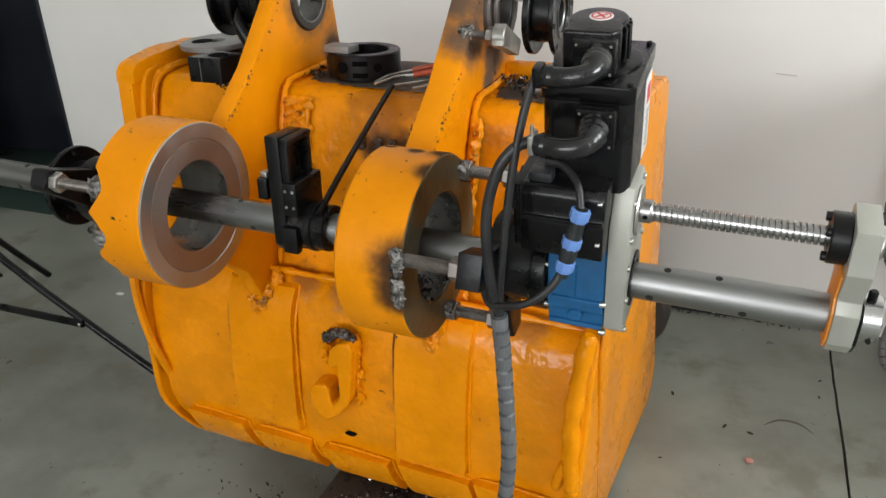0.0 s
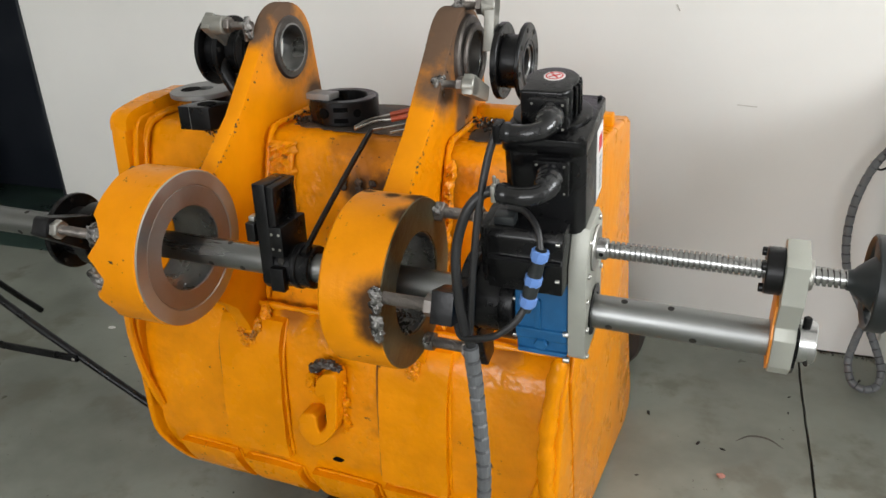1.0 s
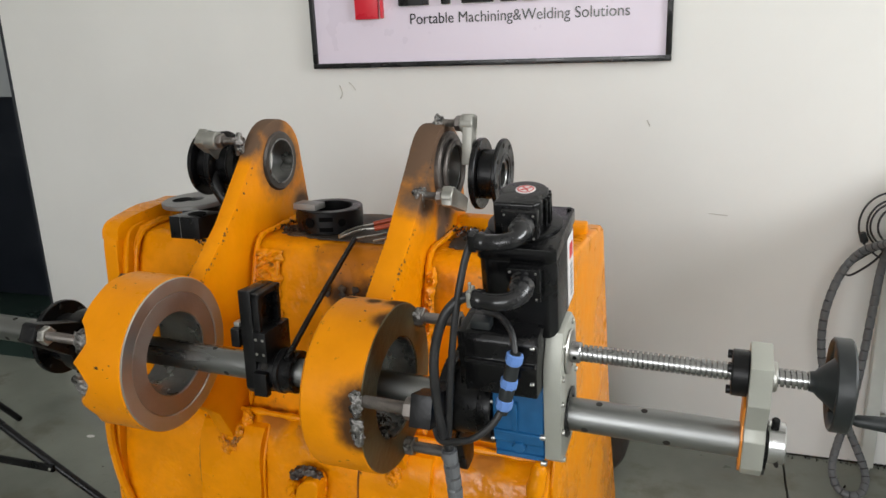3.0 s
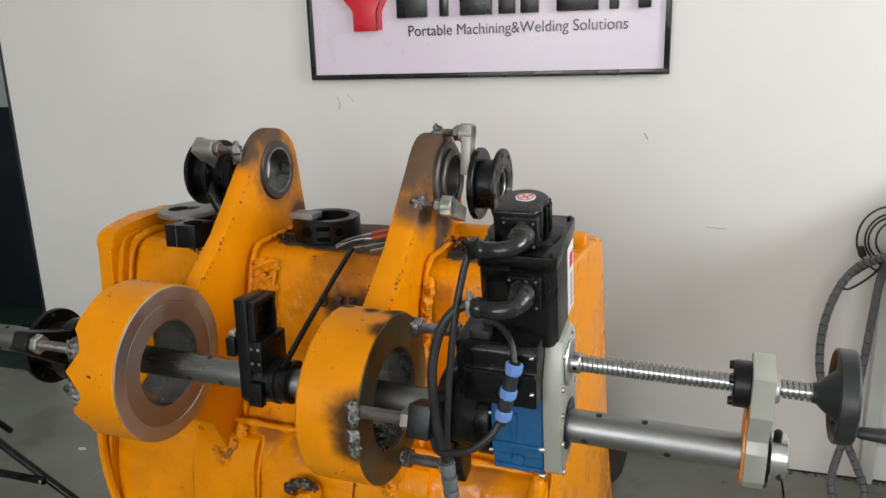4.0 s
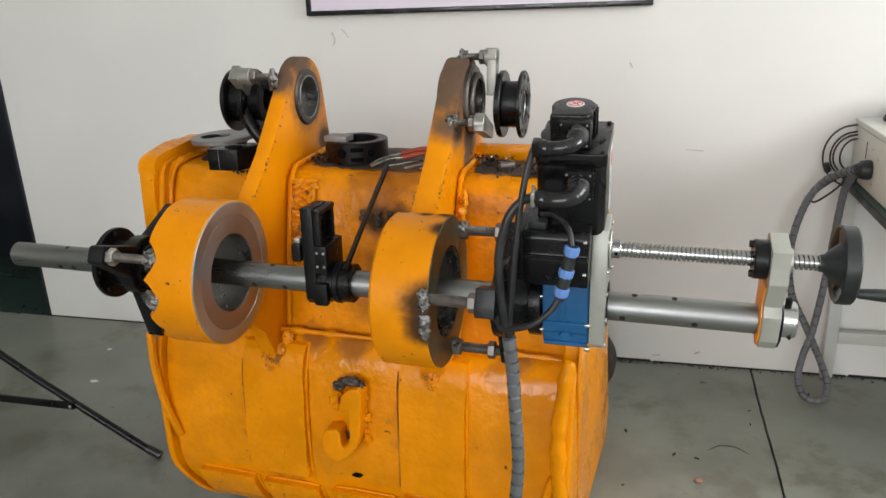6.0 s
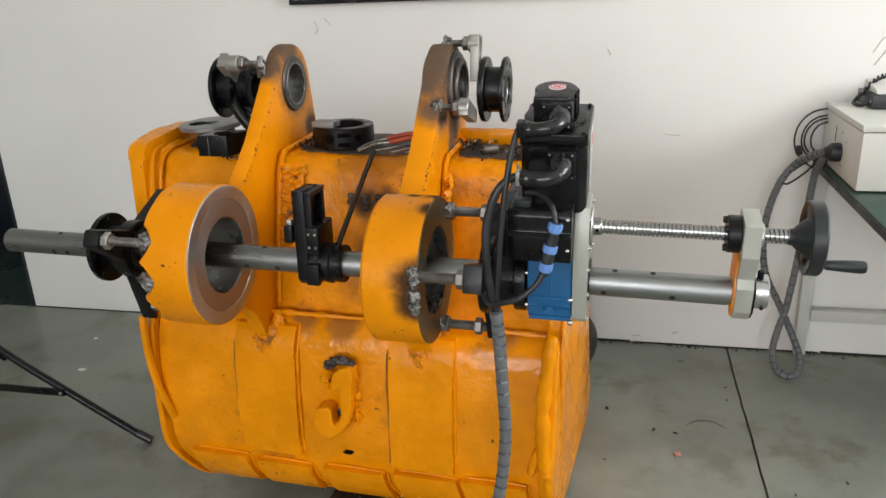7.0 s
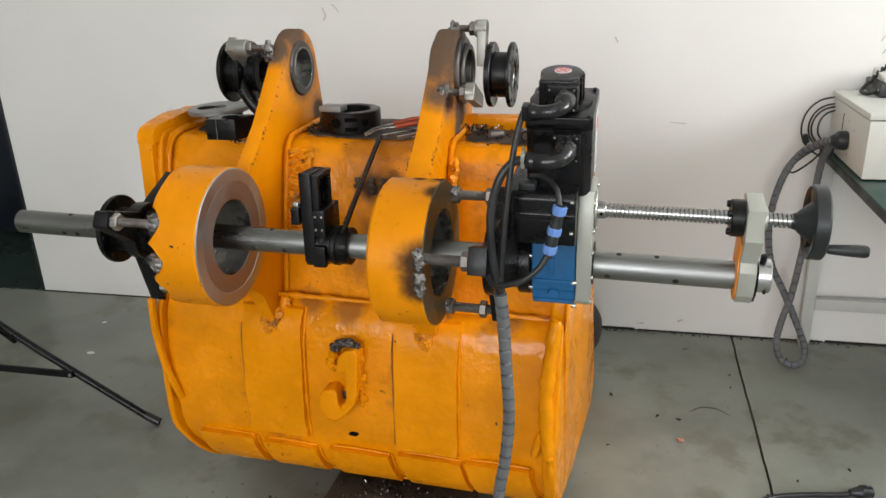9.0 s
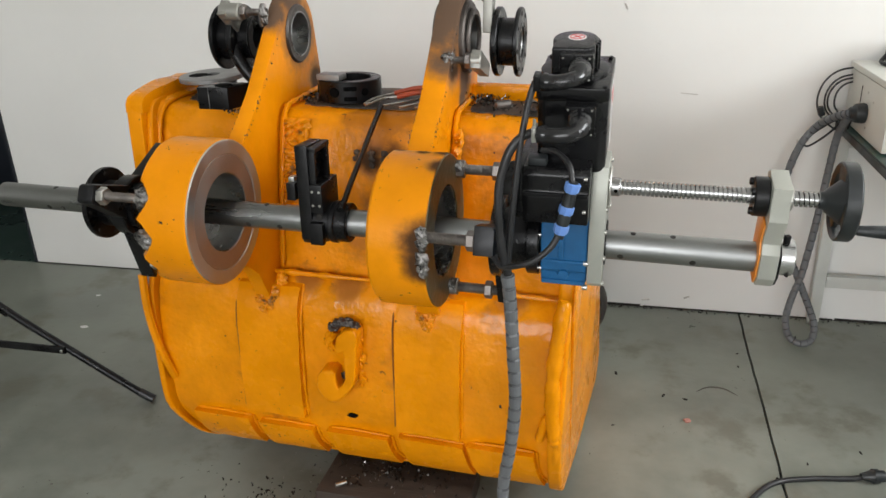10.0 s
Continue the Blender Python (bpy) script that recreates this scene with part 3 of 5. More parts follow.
for n, x in enumerate((-0.482, -0.313, -0.073, 0.091)):
    part("weld_bead", bead([(x, on_back(z, 0.001), z) for z in (0.632, 0.55, 0.45, 0.36, 0.28)], 0.0042 if n % 2 else 0.003, n + 60), yellow, bucket)
# thin brown lines paint the groove shadow at the straps' left edges
for n, x in enumerate((-0.482, -0.075)):
    part("seam_grime_shade", tube([(x - 0.003 + 0.002 * math.sin(z * 40), on_back(z, 0.0015), z) for z in (0.630, 0.56, 0.47, 0.38, 0.285)], 0.0022, 6), grime_shade, bucket, "painted brown shade of the groove along the strap")
part("weld_bead", bead([(-0.70, 0.204, 0.652), (-0.5, 0.206, 0.655), (-0.3, 0.205, 0.655), (-0.1, 0.206, 0.655), (0.1, 0.205, 0.655), (0.30, 0.204, 0.652)], 0.007, 80, 0.9), yellow, bucket)
part("weld_bead", bead([(left_x(0.14) + 0.01, 0.213, 0.142), (-0.4, 0.213, 0.142), (-0.1, 0.213, 0.142), (0.31, 0.213, 0.142)], 0.005, 81), yellow, bucket)
part("drain_hole", prism([(-0.191 + 0.014 * math.cos(a) + 0.002 * math.sin(3 * a), 0.299 + 0.0065 * math.sin(a)) for a in [2 * math.pi * i / 16 for i in range(16)]], on_back(0.3, 0.0022), on_back(0.3, 0.0005), 0, axis="y"), hole_black, bucket, "small dark torn hole")

# lifting hook on the back
HOOK = [(-0.181, 0.562), (-0.159, 0.567), (-0.15, 0.552), (-0.154, 0.516), (-0.161, 0.441), (-0.167, 0.413), (-0.194, 0.378), (-0.215, 0.362), (-0.229, 0.358), (-0.25, 0.374), (-0.262, 0.396), (-0.259, 0.43), (-0.248, 0.444), (-0.222, 0.45), (-0.212, 0.441), (-0.211, 0.411), (-0.206, 0.4), (-0.193, 0.415), (-0.187, 0.432), (-0.187, 0.506), (-0.201, 0.497), (-0.21, 0.508), (-0.202, 0.543)]
hook = part("lifting_hook", prism(HOOK, 0.112, 0.160, 0.005, 3, axis="y"), yellow_clean, bucket)
# brown strip darkens the slot: painted shade together with some grime
part("seam_grime_shade", tube([(-0.190, on_back(0.495, 0.001), 0.495), (-0.191, on_back(0.46, 0.001), 0.46), (-0.193, on_back(0.43, 0.001), 0.43), (-0.202, on_back(0.412, 0.001), 0.412)], 0.0055, 8), grime_shade, hook, "brown grime and painted shade behind the hook")
part("debris", blob((-0.203, on_back(0.415, 0.004), 0.418), 0.009, 77, (1, 0.5, 1.2), 0.5, 1.8), bare_steel, hook, "dark debris caught in the hook")
for n, (x, z, r) in enumerate(((-0.200, 0.578, 0.017), (-0.180, 0.582, 0.016), (-0.215, 0.566, 0.015), (-0.162, 0.576, 0.013))):
    part("weld_blob", blob((x + -0.001, 0.136, z + -0.008), r, 60 + n, (1, 0.8, 0.7), 0.4, 2.0), bare_steel, hook, "burnt bare weld at the hook's head")
for n, (x, z, r) in enumerate(((-0.222, 0.548, 0.013), (-0.229, 0.530, 0.012), (-0.222, 0.516, 0.010))):
    part("weld_blob", blob((x + -0.001, 0.134, z + -0.014), r, 70 + n, (1, 0.9, 1), 0.4, 2.0), yellow, hook)

for n in range(9):
    z = 0.547 - 0.019 * n
    part("weld_blob", blob((-0.158 + 0.004 * math.sin(n * 2.1), 0.149, z), 0.0075 + 0.002 * math.sin(n * 3.7), 90 + n, (1, 0.9, 1.3), 0.6, 1.6), yellow, hook)

# lugs and their bosses
BORE = (0.442, 1.190)


def lug(x0, x1, name="lug"):
    head = [(BORE[0] + 0.098 * math.cos(a), BORE[1] + 0.098 * math.sin(a)) for a in [radians(d) for d in range(8, 151, 8)]]
    outline = [(0.575, 1.02)] + head + [(0.22, 1.085), (0.10, 0.985), (0.04, 0.96), (-0.02, 0.86), (0.03, 0.76), (0.125, 0.68), (0.156, 0.62), (0.172, 0.58), (0.26, 0.60), (0.40, 0.80)]
    return prism(outline, x0, x1, 0.004, 2)


def drilled(bm, x0, x1, y, z, r):
    """Cuts a round bore along x through a flat plate."""
    me = bpy.data.meshes.new("tmp")
    bm.to_mesh(me)
    bm.free()
    tool = bpy.data.meshes.new("tmp")
    t = rod(x0, x1, r, y, z, 48, 0)
    bmesh.ops.remove_doubles(t, verts=t.verts, dist=1e-6)
    bmesh.ops.recalc_face_normals(t, faces=t.faces)
    t.to_mesh(tool)
    t.free()
    a, b = new("tmp", me), new("tmp", tool)
    mod = a.modifiers.new("cut", "BOOLEAN")
    mod.operation, mod.object, mod.solver = "DIFFERENCE", b, "EXACT"
    bpy.context.view_layer.update()
    res = bpy.data.meshes.new_from_object(a.evaluated_get(bpy.context.evaluated_depsgraph_get()))
    for o in (a, b):
        bpy.data.objects.remove(o)
    out = bmesh.new()
    out.from_mesh(res)
    bpy.data.meshes.remove(res)
    return out


def drilled_lug(x0, x1):
    return drilled(drilled(lug(x0, x1), x0 - 0.1, x1 + 0.1, *BORE, 0.054), x0 - 0.1, x1 + 0.1, 0, AX, 0.10)


lug_l = part("lug", drilled_lug(-0.426, -0.389), yellow_lug, bucket, "tall yellow lug with a burnt bare head")
lug_r = part("lug", drilled_lug(-0.017, 0.036), yellow_lug, bucket, "tall yellow lug with a burnt bare head")
CHIP_EDGE = fine_path([(0.36, 1.243), (0.30, 1.16), (0.22, 1.085), (0.15, 1.025), (0.10, 0.985), (0.06, 0.968)], 8)


def edge_chips(x, seed, count=70):
    """Small bare flecks along a plate's corner."""
    rnd, bm = random.Random(seed), bmesh.new()
    for _ in range(count):
        y, z = CHIP_EDGE[rnd.randrange(len(CHIP_EDGE))]
        size, at = rnd.uniform(0.0007, 0.0019), Vector((x + rnd.gauss(0, 0.0015), y + 0.004 + rnd.uniform(-0.004, 0.004), z + rnd.uniform(-0.004, 0.004)))
        vs = bmesh.ops.create_icosphere(bm, subdivisions=1, radius=size)["verts"]
        for v in vs:
            v.co = Vector((v.co.x * 0.8, v.co.y * 1.4, v.co.z * 1.6)) + at
    return bm


for lg, x, seed in ((lug_l, -0.389, 1), (lug_l, -0.426, 2), (lug_r, 0.035, 3), (lug_r, -0.016, 4)):
    tagged(part("paint_chips", edge_chips(x, seed), soot, lg), "dark chips in the yellow paint along the edge", kind="stuff")
for lg, x0, x1, r in ((lug_l, -0.438, -0.383, 0.070), (lug_r, -0.026, 0.048, 0.082)):
    part("bushing", pipe(x0, x1, r, 0.050, *BORE, c=0.004), bare_steel, lg, "burnt steel boss round the bore")
    part("bore", pipe(x0 - 0.002, x1 + 0.001, 0.0535, 0.0495, *BORE, c=0.0005), bore_dark, lg, "bored steel bushing")
part("collar", pipe(0.048, 0.058, 0.066, 0.050, *BORE, c=0.003), bare_steel, lug_r, "burnt collar standing off the lug")
for lg, x, s in ((lug_l, -0.378, 5), (lug_r, 0.040, 6), (lug_l, -0.422, 7), (lug_r, -0.021, 8)):
    part("weld_bead", bead([(x, 0.53, 1.045), (x + 0.003 * (1 if s < 7 else -1), 0.40, 1.042), (x + 0.004 * (1 if s < 7 else -1), 0.315, 1.036), (x + 0.003 * (1 if s < 7 else -1), 0.285, 0.97), (x, 0.255, 0.83), (x, 0.225, 0.66)], 0.0065 if s < 7 else 0.005, s, 0.4), yellow, lg, "lumpy painted weld bead")
# broad rough weld build-up beside the lug
def rough_patch(x0, x1, z0, z1, seed, nx=34, nz=110):
    bm, grid = bmesh.new(), []
    for j in range(nz + 1):
        row, z = [], z1 + (z0 - z1) * j / nz
        for i in range(nx + 1):
            u = i / nx
            x = x0 + (x1 - x0) * u * (1 + 0.30 * noise.noise(Vector((z * 26, seed, 0))) + 0.18 * noise.noise(Vector((z * 70, seed, 3))))
            edge = min(u * 5, (1 - u) * 5, j / 4, (nz - j) / 4, 1)
            ripple = 0.013 * noise.noise(Vector((x * 75 + 2 * math.sin(z * 60), z * 95, seed))) + 0.008 * abs(noise.noise(Vector((x * 190, z * 210, seed)))) + 0.005 * noise.noise(Vector((x * 25, z * 30, seed)))
            row.append(bm.verts.new((x, 0.300 - 0.235 * (1.03 - z) - 0.002 - (0.0075 + ripple) * edge + 0.004 * (1 - edge), z)))
        grid.append(row)
    for p, q in zip(grid, grid[1:]):
        for i in range(nx):
            bm.faces.new((p[i], q[i], q[i + 1], p[i + 1]))
    return bm
part("weld_buildup", rough_patch(-0.378, -0.306, 0.76, 1.015, 3), yellow_crust, lug_l, "rough painted weld build-up", angle=50)
part("weld_buildup", rough_patch(0.040, 0.062, 0.66, 1.01, 9, 14, 100), yellow_crust, lug_r, "rough painted weld build-up", angle=50)
part("weld_bead", bead([(-0.318, 0.292, 1.0), (-0.316, 0.284, 0.97), (-0.322, 0.278, 0.935)], 0.006, 300, 0.5), yellow_top, lug_l)
for lg, x in ((lug_l, -0.38), (lug_r, 0.0)):
    rnd = random.Random(17 if x else 23)
    for n in range(16):
        side, z = (1 if n % 2 else -1), 0.578 + 0.0046 * n
        part("weld_run", blob((x + side * (0.004 + 0.0022 * n) + rnd.uniform(-0.006, 0.006) + (0.008 if x == 0 else -0.018), on_back(min(z, 0.63), 0.017) + max(0.0, z - 0.60) * 0.30, z), rnd.uniform(0.007, 0.012), 320 + n, (1, 0.6, 1), 0.65, 1.7), yellow_crust, lg)
for n in range(11):
    a, b = 0.034 * (n % 4) + 0.004 * math.sin(n * 3.0), 0.014 * (n // 4)
    part("weld_spot", blob((-0.188 + a, 0.280 - 0.003 * (n // 4), 0.945 - b), 0.0085, n, (1, 0.6, 0.9)), soot, lug_l, "burnt weld spot") if n % 5 != 3 else None


def boss(x0, x1, r, ri, face, seed, ragged):
    bm = bmesh.new()
    seg, rings = 96, []
    prof = [(x0, ri, 0), (x0, r - 0.006, 1), (x0 + 0.006, r, 1), ((x0 + x1) / 2, r, 0), (x1 - 0.003, r, 0), (x1 - 0.001, r - 0.002, 0), (x1 - 0.004, r - 0.006, 0), (x1 - 0.004, ri, 0)]
    for x, rr, rag in prof:
        ring = []
        for j in range(seg):
            a = 2 * math.pi * j / seg
            dx = 0.0
            if rag and ragged:
                for ac, depth, w in ragged:
                    d = abs((math.degrees(a) - ac + 180) % 360 - 180)
                    dx += depth * max(0.0, 1 - d / w) ** 0.7
                dx += 0.004 * noise.noise(Vector((a * 3, seed, 0)))
            ring.append(bm.verts.new((x + dx, rr * math.cos(a), AX + rr * math.sin(a))))
        rings.append(ring)
    for p, q in zip(rings, rings[1:] + rings[:1]):
        for j in range(seg):
            bm.faces.new((p[j], q[j], q[(j + 1) % seg], p[(j + 1) % seg]))
    return bm


boss_l = part("pin_boss", boss(-0.490, -0.378, 0.1535, 0.0835, 0, 3, [(153, 0.026, 14), (184, 0.030, 15), (215, 0.014, 10)]), yellow_boss, bucket, "thick yellow boss ring with a torch-cut rim")
part("face_ring", pipe(-0.3835, -0.3762, 0.1515, 0.122, 0, AX, 96, 0.0018), face_steel, boss_l, "bright machined outer face ring")
part("face_ring", pipe(-0.3835, -0.3778, 0.1218, 0.0838, 0, AX, 96, 0.001), machined_brown, boss_l, "brown machined inner face ring")
part("bore", pipe(-0.486, -0.380, 0.0845, 0.0825, 0, AX, 72, 0.0004), bore_dark, boss_l, "dark smooth bore")
boss_r = part("pin_boss", boss(-0.016, 0.096, 0.1510, 0.090, 0, 5, []), yellow_boss, bucket, "thick yellow boss ring with an oily face")
part("face_ring", pipe(0.0905, 0.0975, 0.1490, 0.0905, 0, AX, 96, 0.001), olive_face, boss_r, "oily olive-brown steel face")
part("bore", pipe(-0.014, 0.094, 0.091, 0.089, 0, AX, 72, 0.0004), bore_dark, boss_r, "dark smooth bore")
for n, (y, z, r) in enumerate(((-0.147, 0.930, 0.011), (-0.151, 0.912, 0.010), (-0.152, 0.882, 0.012), (-0.149, 0.860, 0.011))):
    part("weld_blob", blob((0.092, y, z), r, n, (1, 0.5, 1.15), 0.6, 1.5), weld_metal, boss_r, "silvery weld blob")
for n, (a, r) in enumerate(((153, 0.017), (148, 0.011), (158, 0.012), (184, 0.018), (190, 0.014))):
    y, z = polar(a, 0.142)
    part("weld_blob", blob((-0.478, y, z), r, 30 + n, (1.1, 0.7, 1), 0.5, 1.5), weld_metal, boss_l, "silvery weld blob")

# ---- the line-boring machine ----
BAR = L @ pose(0, 0, AX)
boring_bar = thing("boring_bar", BAR, "ground steel boring bar with small cross holes running through both bosses", "boring bar")
HOLES = (-0.80, -0.765, -0.316, -0.246, 0.02, 0.431, 0.557)
part("bar", rod(-0.935, 0.70, 0.0270, seg=48, c=0.003), bar_bright, boring_bar)
# flat dark discs paint the shade inside each cross hole
for n, x in enumerate(HOLES):
    a = radians(208)
    hole = moved(rod(0, 0.0012, 0.0058, seg=16, c=0.0004), pose(0, 0, 0, 0, 0, 0))
    turn = Matrix.Translation((x, 0.0261 * math.cos(a), 0.0261 * math.sin(a))) @ Matrix.Rotation(a, 4, "X") @ Matrix.Rotation(radians(90), 4, "Z")
    part("cross_hole", hole, joint_dark, boring_bar, "dark round cross hole", m=turn)
for x in (-0.79, -0.28, 0.45, 0.52):
    a = radians(100)
    turn = Matrix.Translation((x, 0.0261 * math.cos(a), 0.0261 * math.sin(a))) @ Matrix.Rotation(a, 4, "X") @ Matrix.Rotation(radians(90), 4, "Z")
    part("cross_hole", rod(0, 0.0012, 0.0052, seg=16, c=0.0004), joint_dark, boring_bar, "dark round cross hole", m=turn)


def stud(parent, x0, x1, y, z, r=0.0095, nut=None, nut2=None, material=None):
    part("stud", thread(x0, x1, r, y, z, 0.0026, 0.0009), material or rod_steel, parent, "threaded steel stud")
    for q in (nut, nut2):
        if q:
            part("nut", hexnut(q, q + 0.016, 0.0185, y, z), material or zinc, parent, "hexagon nut")


def disc_holes(parent, x, n, rad, r, y=0.0, z=0.0, start=0.0, deep=0.0014):
    # dark discs, no recess: the bolt holes' shade is in the colour
    for i in range(n):
        a = start + 2 * math.pi * i / n
        part("bolt_hole", rod(x - deep, x + deep, r, y + rad * math.cos(a), z + rad * math.sin(a), 12, 0.0004), joint_dark, parent)


def arm(x0, x1, angle, r0, r1, w0, w1, bev=0.004):
    """A tapered arm that leaves the axis at an angle, flat in the plane across it."""
    bm = prism([(r0, -w0), (r1, -w1), (r1 + 0.004, -w1 + 0.006), (r1 + 0.004, w1 - 0.006), (r1, w1), (r0, w0)], x0, x1, bev)
    return moved(bm, Matrix.Rotation(radians(angle), 4, "X"))


# far-end bearing support, bolted to the outer boss
support_l = thing("bearing_support", BAR, "black three-armed bearing support bolted by welded studs to the boss", "bearing support", "bearing supports on the bar")
flange = part("flange", pipe(-0.672, -0.660, 0.0775, 0.0275), black_ox, support_l)
disc_holes(flange, -0.672, 8, 0.066, 0.0045)
disc_holes(flange, -0.660, 8, 0.066, 0.0045)
part("hub", pipe(-0.6605, -0.570, 0.050, 0.0272), black_ox, support_l)
part("ring_plate", pipe(-0.616, -0.584, 0.064, 0.049), black_ox, support_l)
for a, r1, w1 in ((153, 0.152, 0.019), (33, 0.165, 0.016), (-87, 0.172, 0.006)):
    part("arm", arm(-0.617, -0.582, a, 0.040, r1, 0.036, w1), black_ox, support_l)
    y, z = 0.135 * math.cos(radians(a)), 0.135 * math.sin(radians(a))
    stud(support_l, -0.590, -0.475, y, z, nut=-0.5815)

# near-end support plate with studs to the other boss
support_r = thing("bearing_support", BAR, "black three-armed bearing plate on studs welded to the boss", "bearing support", "bearing supports on the bar")
part("hub", pipe(0.196, 0.270, 0.058, 0.0272), black_ox, support_r)
part("rear_flange", pipe(0.262, 0.286, 0.067, 0.0272), black_ox, support_r)
part("ring_plate", pipe(0.196, 0.216, 0.078, 0.057), black_ox, support_r)
for a in (164, 44, -76):
    part("arm", arm(0.198, 0.220, a, 0.050, 0.152, 0.040, 0.020), black_ox, support_r)
    y, z = 0.138 * math.cos(radians(a)), 0.138 * math.sin(radians(a))
    stud(support_r, 0.094, 0.200, y, z, 0.0105, nut=0.169, material=rod_steel)
    part("end_block", moved(bx((0.186, 0.108, -0.030), (0.2215, 0.164, 0.022), 0.002), Matrix.Rotation(radians(a), 4, "X")), black_ox, support_r) if a == 164 else None
    if a != 164:
        part("stud_foot", hexnut(0.095, 0.113, 0.019, y, z, 0.5), rod_steel, support_r)
        part("weld_blob", blob((0.100, y - 0.012, z + 0.008), 0.011, a, (0.9, 1, 1), 0.33, 1.9), weld_metal, support_r, "silvery weld blob")
part("bolt", rod(0.284, 0.292, 0.004, -0.055, 0.030, 12, 0.001), zinc, support_r)
part("bolt", rod(0.284, 0.292, 0.004, -0.052, -0.036, 12, 0.001), zinc, support_r)

# drive head, leaning a little to the front
HEAD = BAR @ pose(0, 0, 0.0035, 11, 0, 0)
drive = thing("boring_drive_head", HEAD, "boring drive head with blue gearbox, grey end plate and black motor", "drive head")
BLUE = [(-0.052, 0.080), (-0.058, 0.040), (-0.062, -0.010), (-0.062, -0.030), (-0.056, -0.034), (-0.056, -0.056), (-0.045, -0.063), (0.045, -0.063), (0.060, -0.050), (0.062, 0.04), (0.050, 0.078)]
gearbox = part("gearbox", prism(BLUE, 0.290, 0.373, 0.004, 3), blue_paint, drive, "blue painted gearbox")
part("rib", bx((0.292, -0.0665, -0.013), (0.372, -0.058, -0.005), 0.002), blue_paint, gearbox)
part("rib", bx((0.292, -0.0605, -0.0615), (0.372, -0.052, -0.053), 0.002), blue_paint, gearbox)
part("plug", moved(lathe([(0, 0), (0, 0.0105), (0.006, 0.0115), (0.009, 0.010), (0.009, 0)], 0, 0, 6, closed=False), Matrix.Translation((0.332, -0.058, -0.036)) @ Matrix.Rotation(radians(-90), 4, "Z")), blue_paint, gearbox)
part("rib", bx((0.322, -0.0645, -0.005), (0.332, -0.056, 0.05), 0.002), blue_paint, gearbox)
for w in (-0.009, -0.062):
    for x in (0.373,):
        part("bolt", rod(x - 0.006, x + 0.004, 0.0052, -0.062, w, 12, 0.001), zinc, gearbox)
# feed motor block
FM = [(-0.095, 0.090), (-0.095, 0.142), (-0.089, 0.152), (-0.089, 0.178), (-0.080, 0.189), (-0.010, 0.192), (0.050, 0.186), (0.060, 0.176), (0.060, 0.070)]
feed = part("feed_motor", prism(FM, 0.262, 0.374, 0.004, 2), black_paint, drive, "black ribbed feed motor")
part("end_cover", bx((0.2475, -0.078, 0.085), (0.2615, 0.05, 0.184), 0.004), black_paint, feed)
part("socket", bx((0.268, -0.074, 0.184), (0.300, -0.052, 0.202), 0.004), plastic, feed)
part("recess", bx((0.2635, -0.0972, 0.1435), (0.372, -0.0905, 0.1495), 0.0015), black_ox, feed)
for x, v, w in ((0.367, -0.09, 0.177), (0.367, -0.0965, 0.118)):
    part("bolt", rod(x - 0.003, x + 0.003, 0.003, v, w, 10, 0.0006), zinc, feed)
# end plate, an octagon outline
PL = [(-0.052, -0.064), (-0.064, -0.050), (-0.064, 0.030), (-0.062, 0.118), (-0.034, 0.172), (0.030, 0.172), (0.060, 0.140), (0.064, -0.05), (0.052, -0.066)]
plate = part("end_plate", prism(PL, 0.3745, 0.4015, 0.0022, 2), grey_plate, drive, "grey anodised end plate")
part("flange_ring", pipe(0.4016, 0.4060, 0.036, 0.0135, 0.0, 0.118), zinc, plate)
part("flange_ring", pipe(0.4016, 0.4040, 0.042, 0.0272), black_ox, plate)
part("screw_hub", rod(0.4045, 0.422, 0.0165, 0.0, 0.118, 28), bar_steel, plate)
part("set_screw", moved(rod(0, 0.0012, 0.0034, seg=12, c=0.0003), Matrix.Translation((0.414, -0.0160, 0.118)) @ Matrix.Rotation(radians(-90), 4, "Z")), hole_black, plate)
for v, w in ((-0.050, -0.058), (-0.054, 0.0), (-0.054, 0.055), (0.048, -0.058), (0.05, 0.05), (-0.036, 0.150), (0.03, 0.155), (-0.048, 0.098)):
    part("bolt", rod(0.4005, 0.4055, 0.0046, v, w, 12, 0.001), zinc, plate)
# feed screw and its carriage
screw = part("feed_screw", merge(rod(0.40, 0.775, 0.0098, 0, 0.118, 24), lathe([(x, r) for i in range(45) for x, r in ((0.416 + i * 0.0075, 0.0098), (0.4167 + i * 0.0075, 0.0134), (0.4216 + i * 0.0075, 0.0134), (0.4223 + i * 0.0075, 0.0098))], 0, 0.118, 36, closed=False, pitch=0.0075)), bar_steel, drive, "bright trapezoidal feed screw")
CP = [(-0.042, 0.156), (-0.042, 0.128), (-0.052, 0.098), (-0.034, 0.045), (-0.046, 0.030), (-0.046, -0.020), (-0.030, -0.044), (0.022, -0.044), (0.042, -0.020), (0.042, 0.060), (0.042, 0.145), (0.028, 0.156)]
carriage = part("carriage_plate", prism(CP, 0.664, 0.694, 0.0022), grey_plate, drive, "grey anodised carriage plate")
part("orange_side", prism([(v * 0.98, w) for v, w in ((-0.040, 0.085), (-0.030, 0.045), (-0.043, 0.028), (-0.043, -0.018), (-0.028, -0.041), (0.020, -0.041), (0.039, -0.018), (0.039, 0.085))], 0.6605, 0.6638, 0.0008), orange_face, carriage, "orange anodised side face")
part("dark_side", prism([(-0.043, 0.028), (-0.043, -0.018), (-0.028, -0.042), (0.020, -0.042), (0.039, -0.018), (0.039, 0.030)], 0.6942, 0.6985, 0.001), black_ox, carriage, "black backing face")
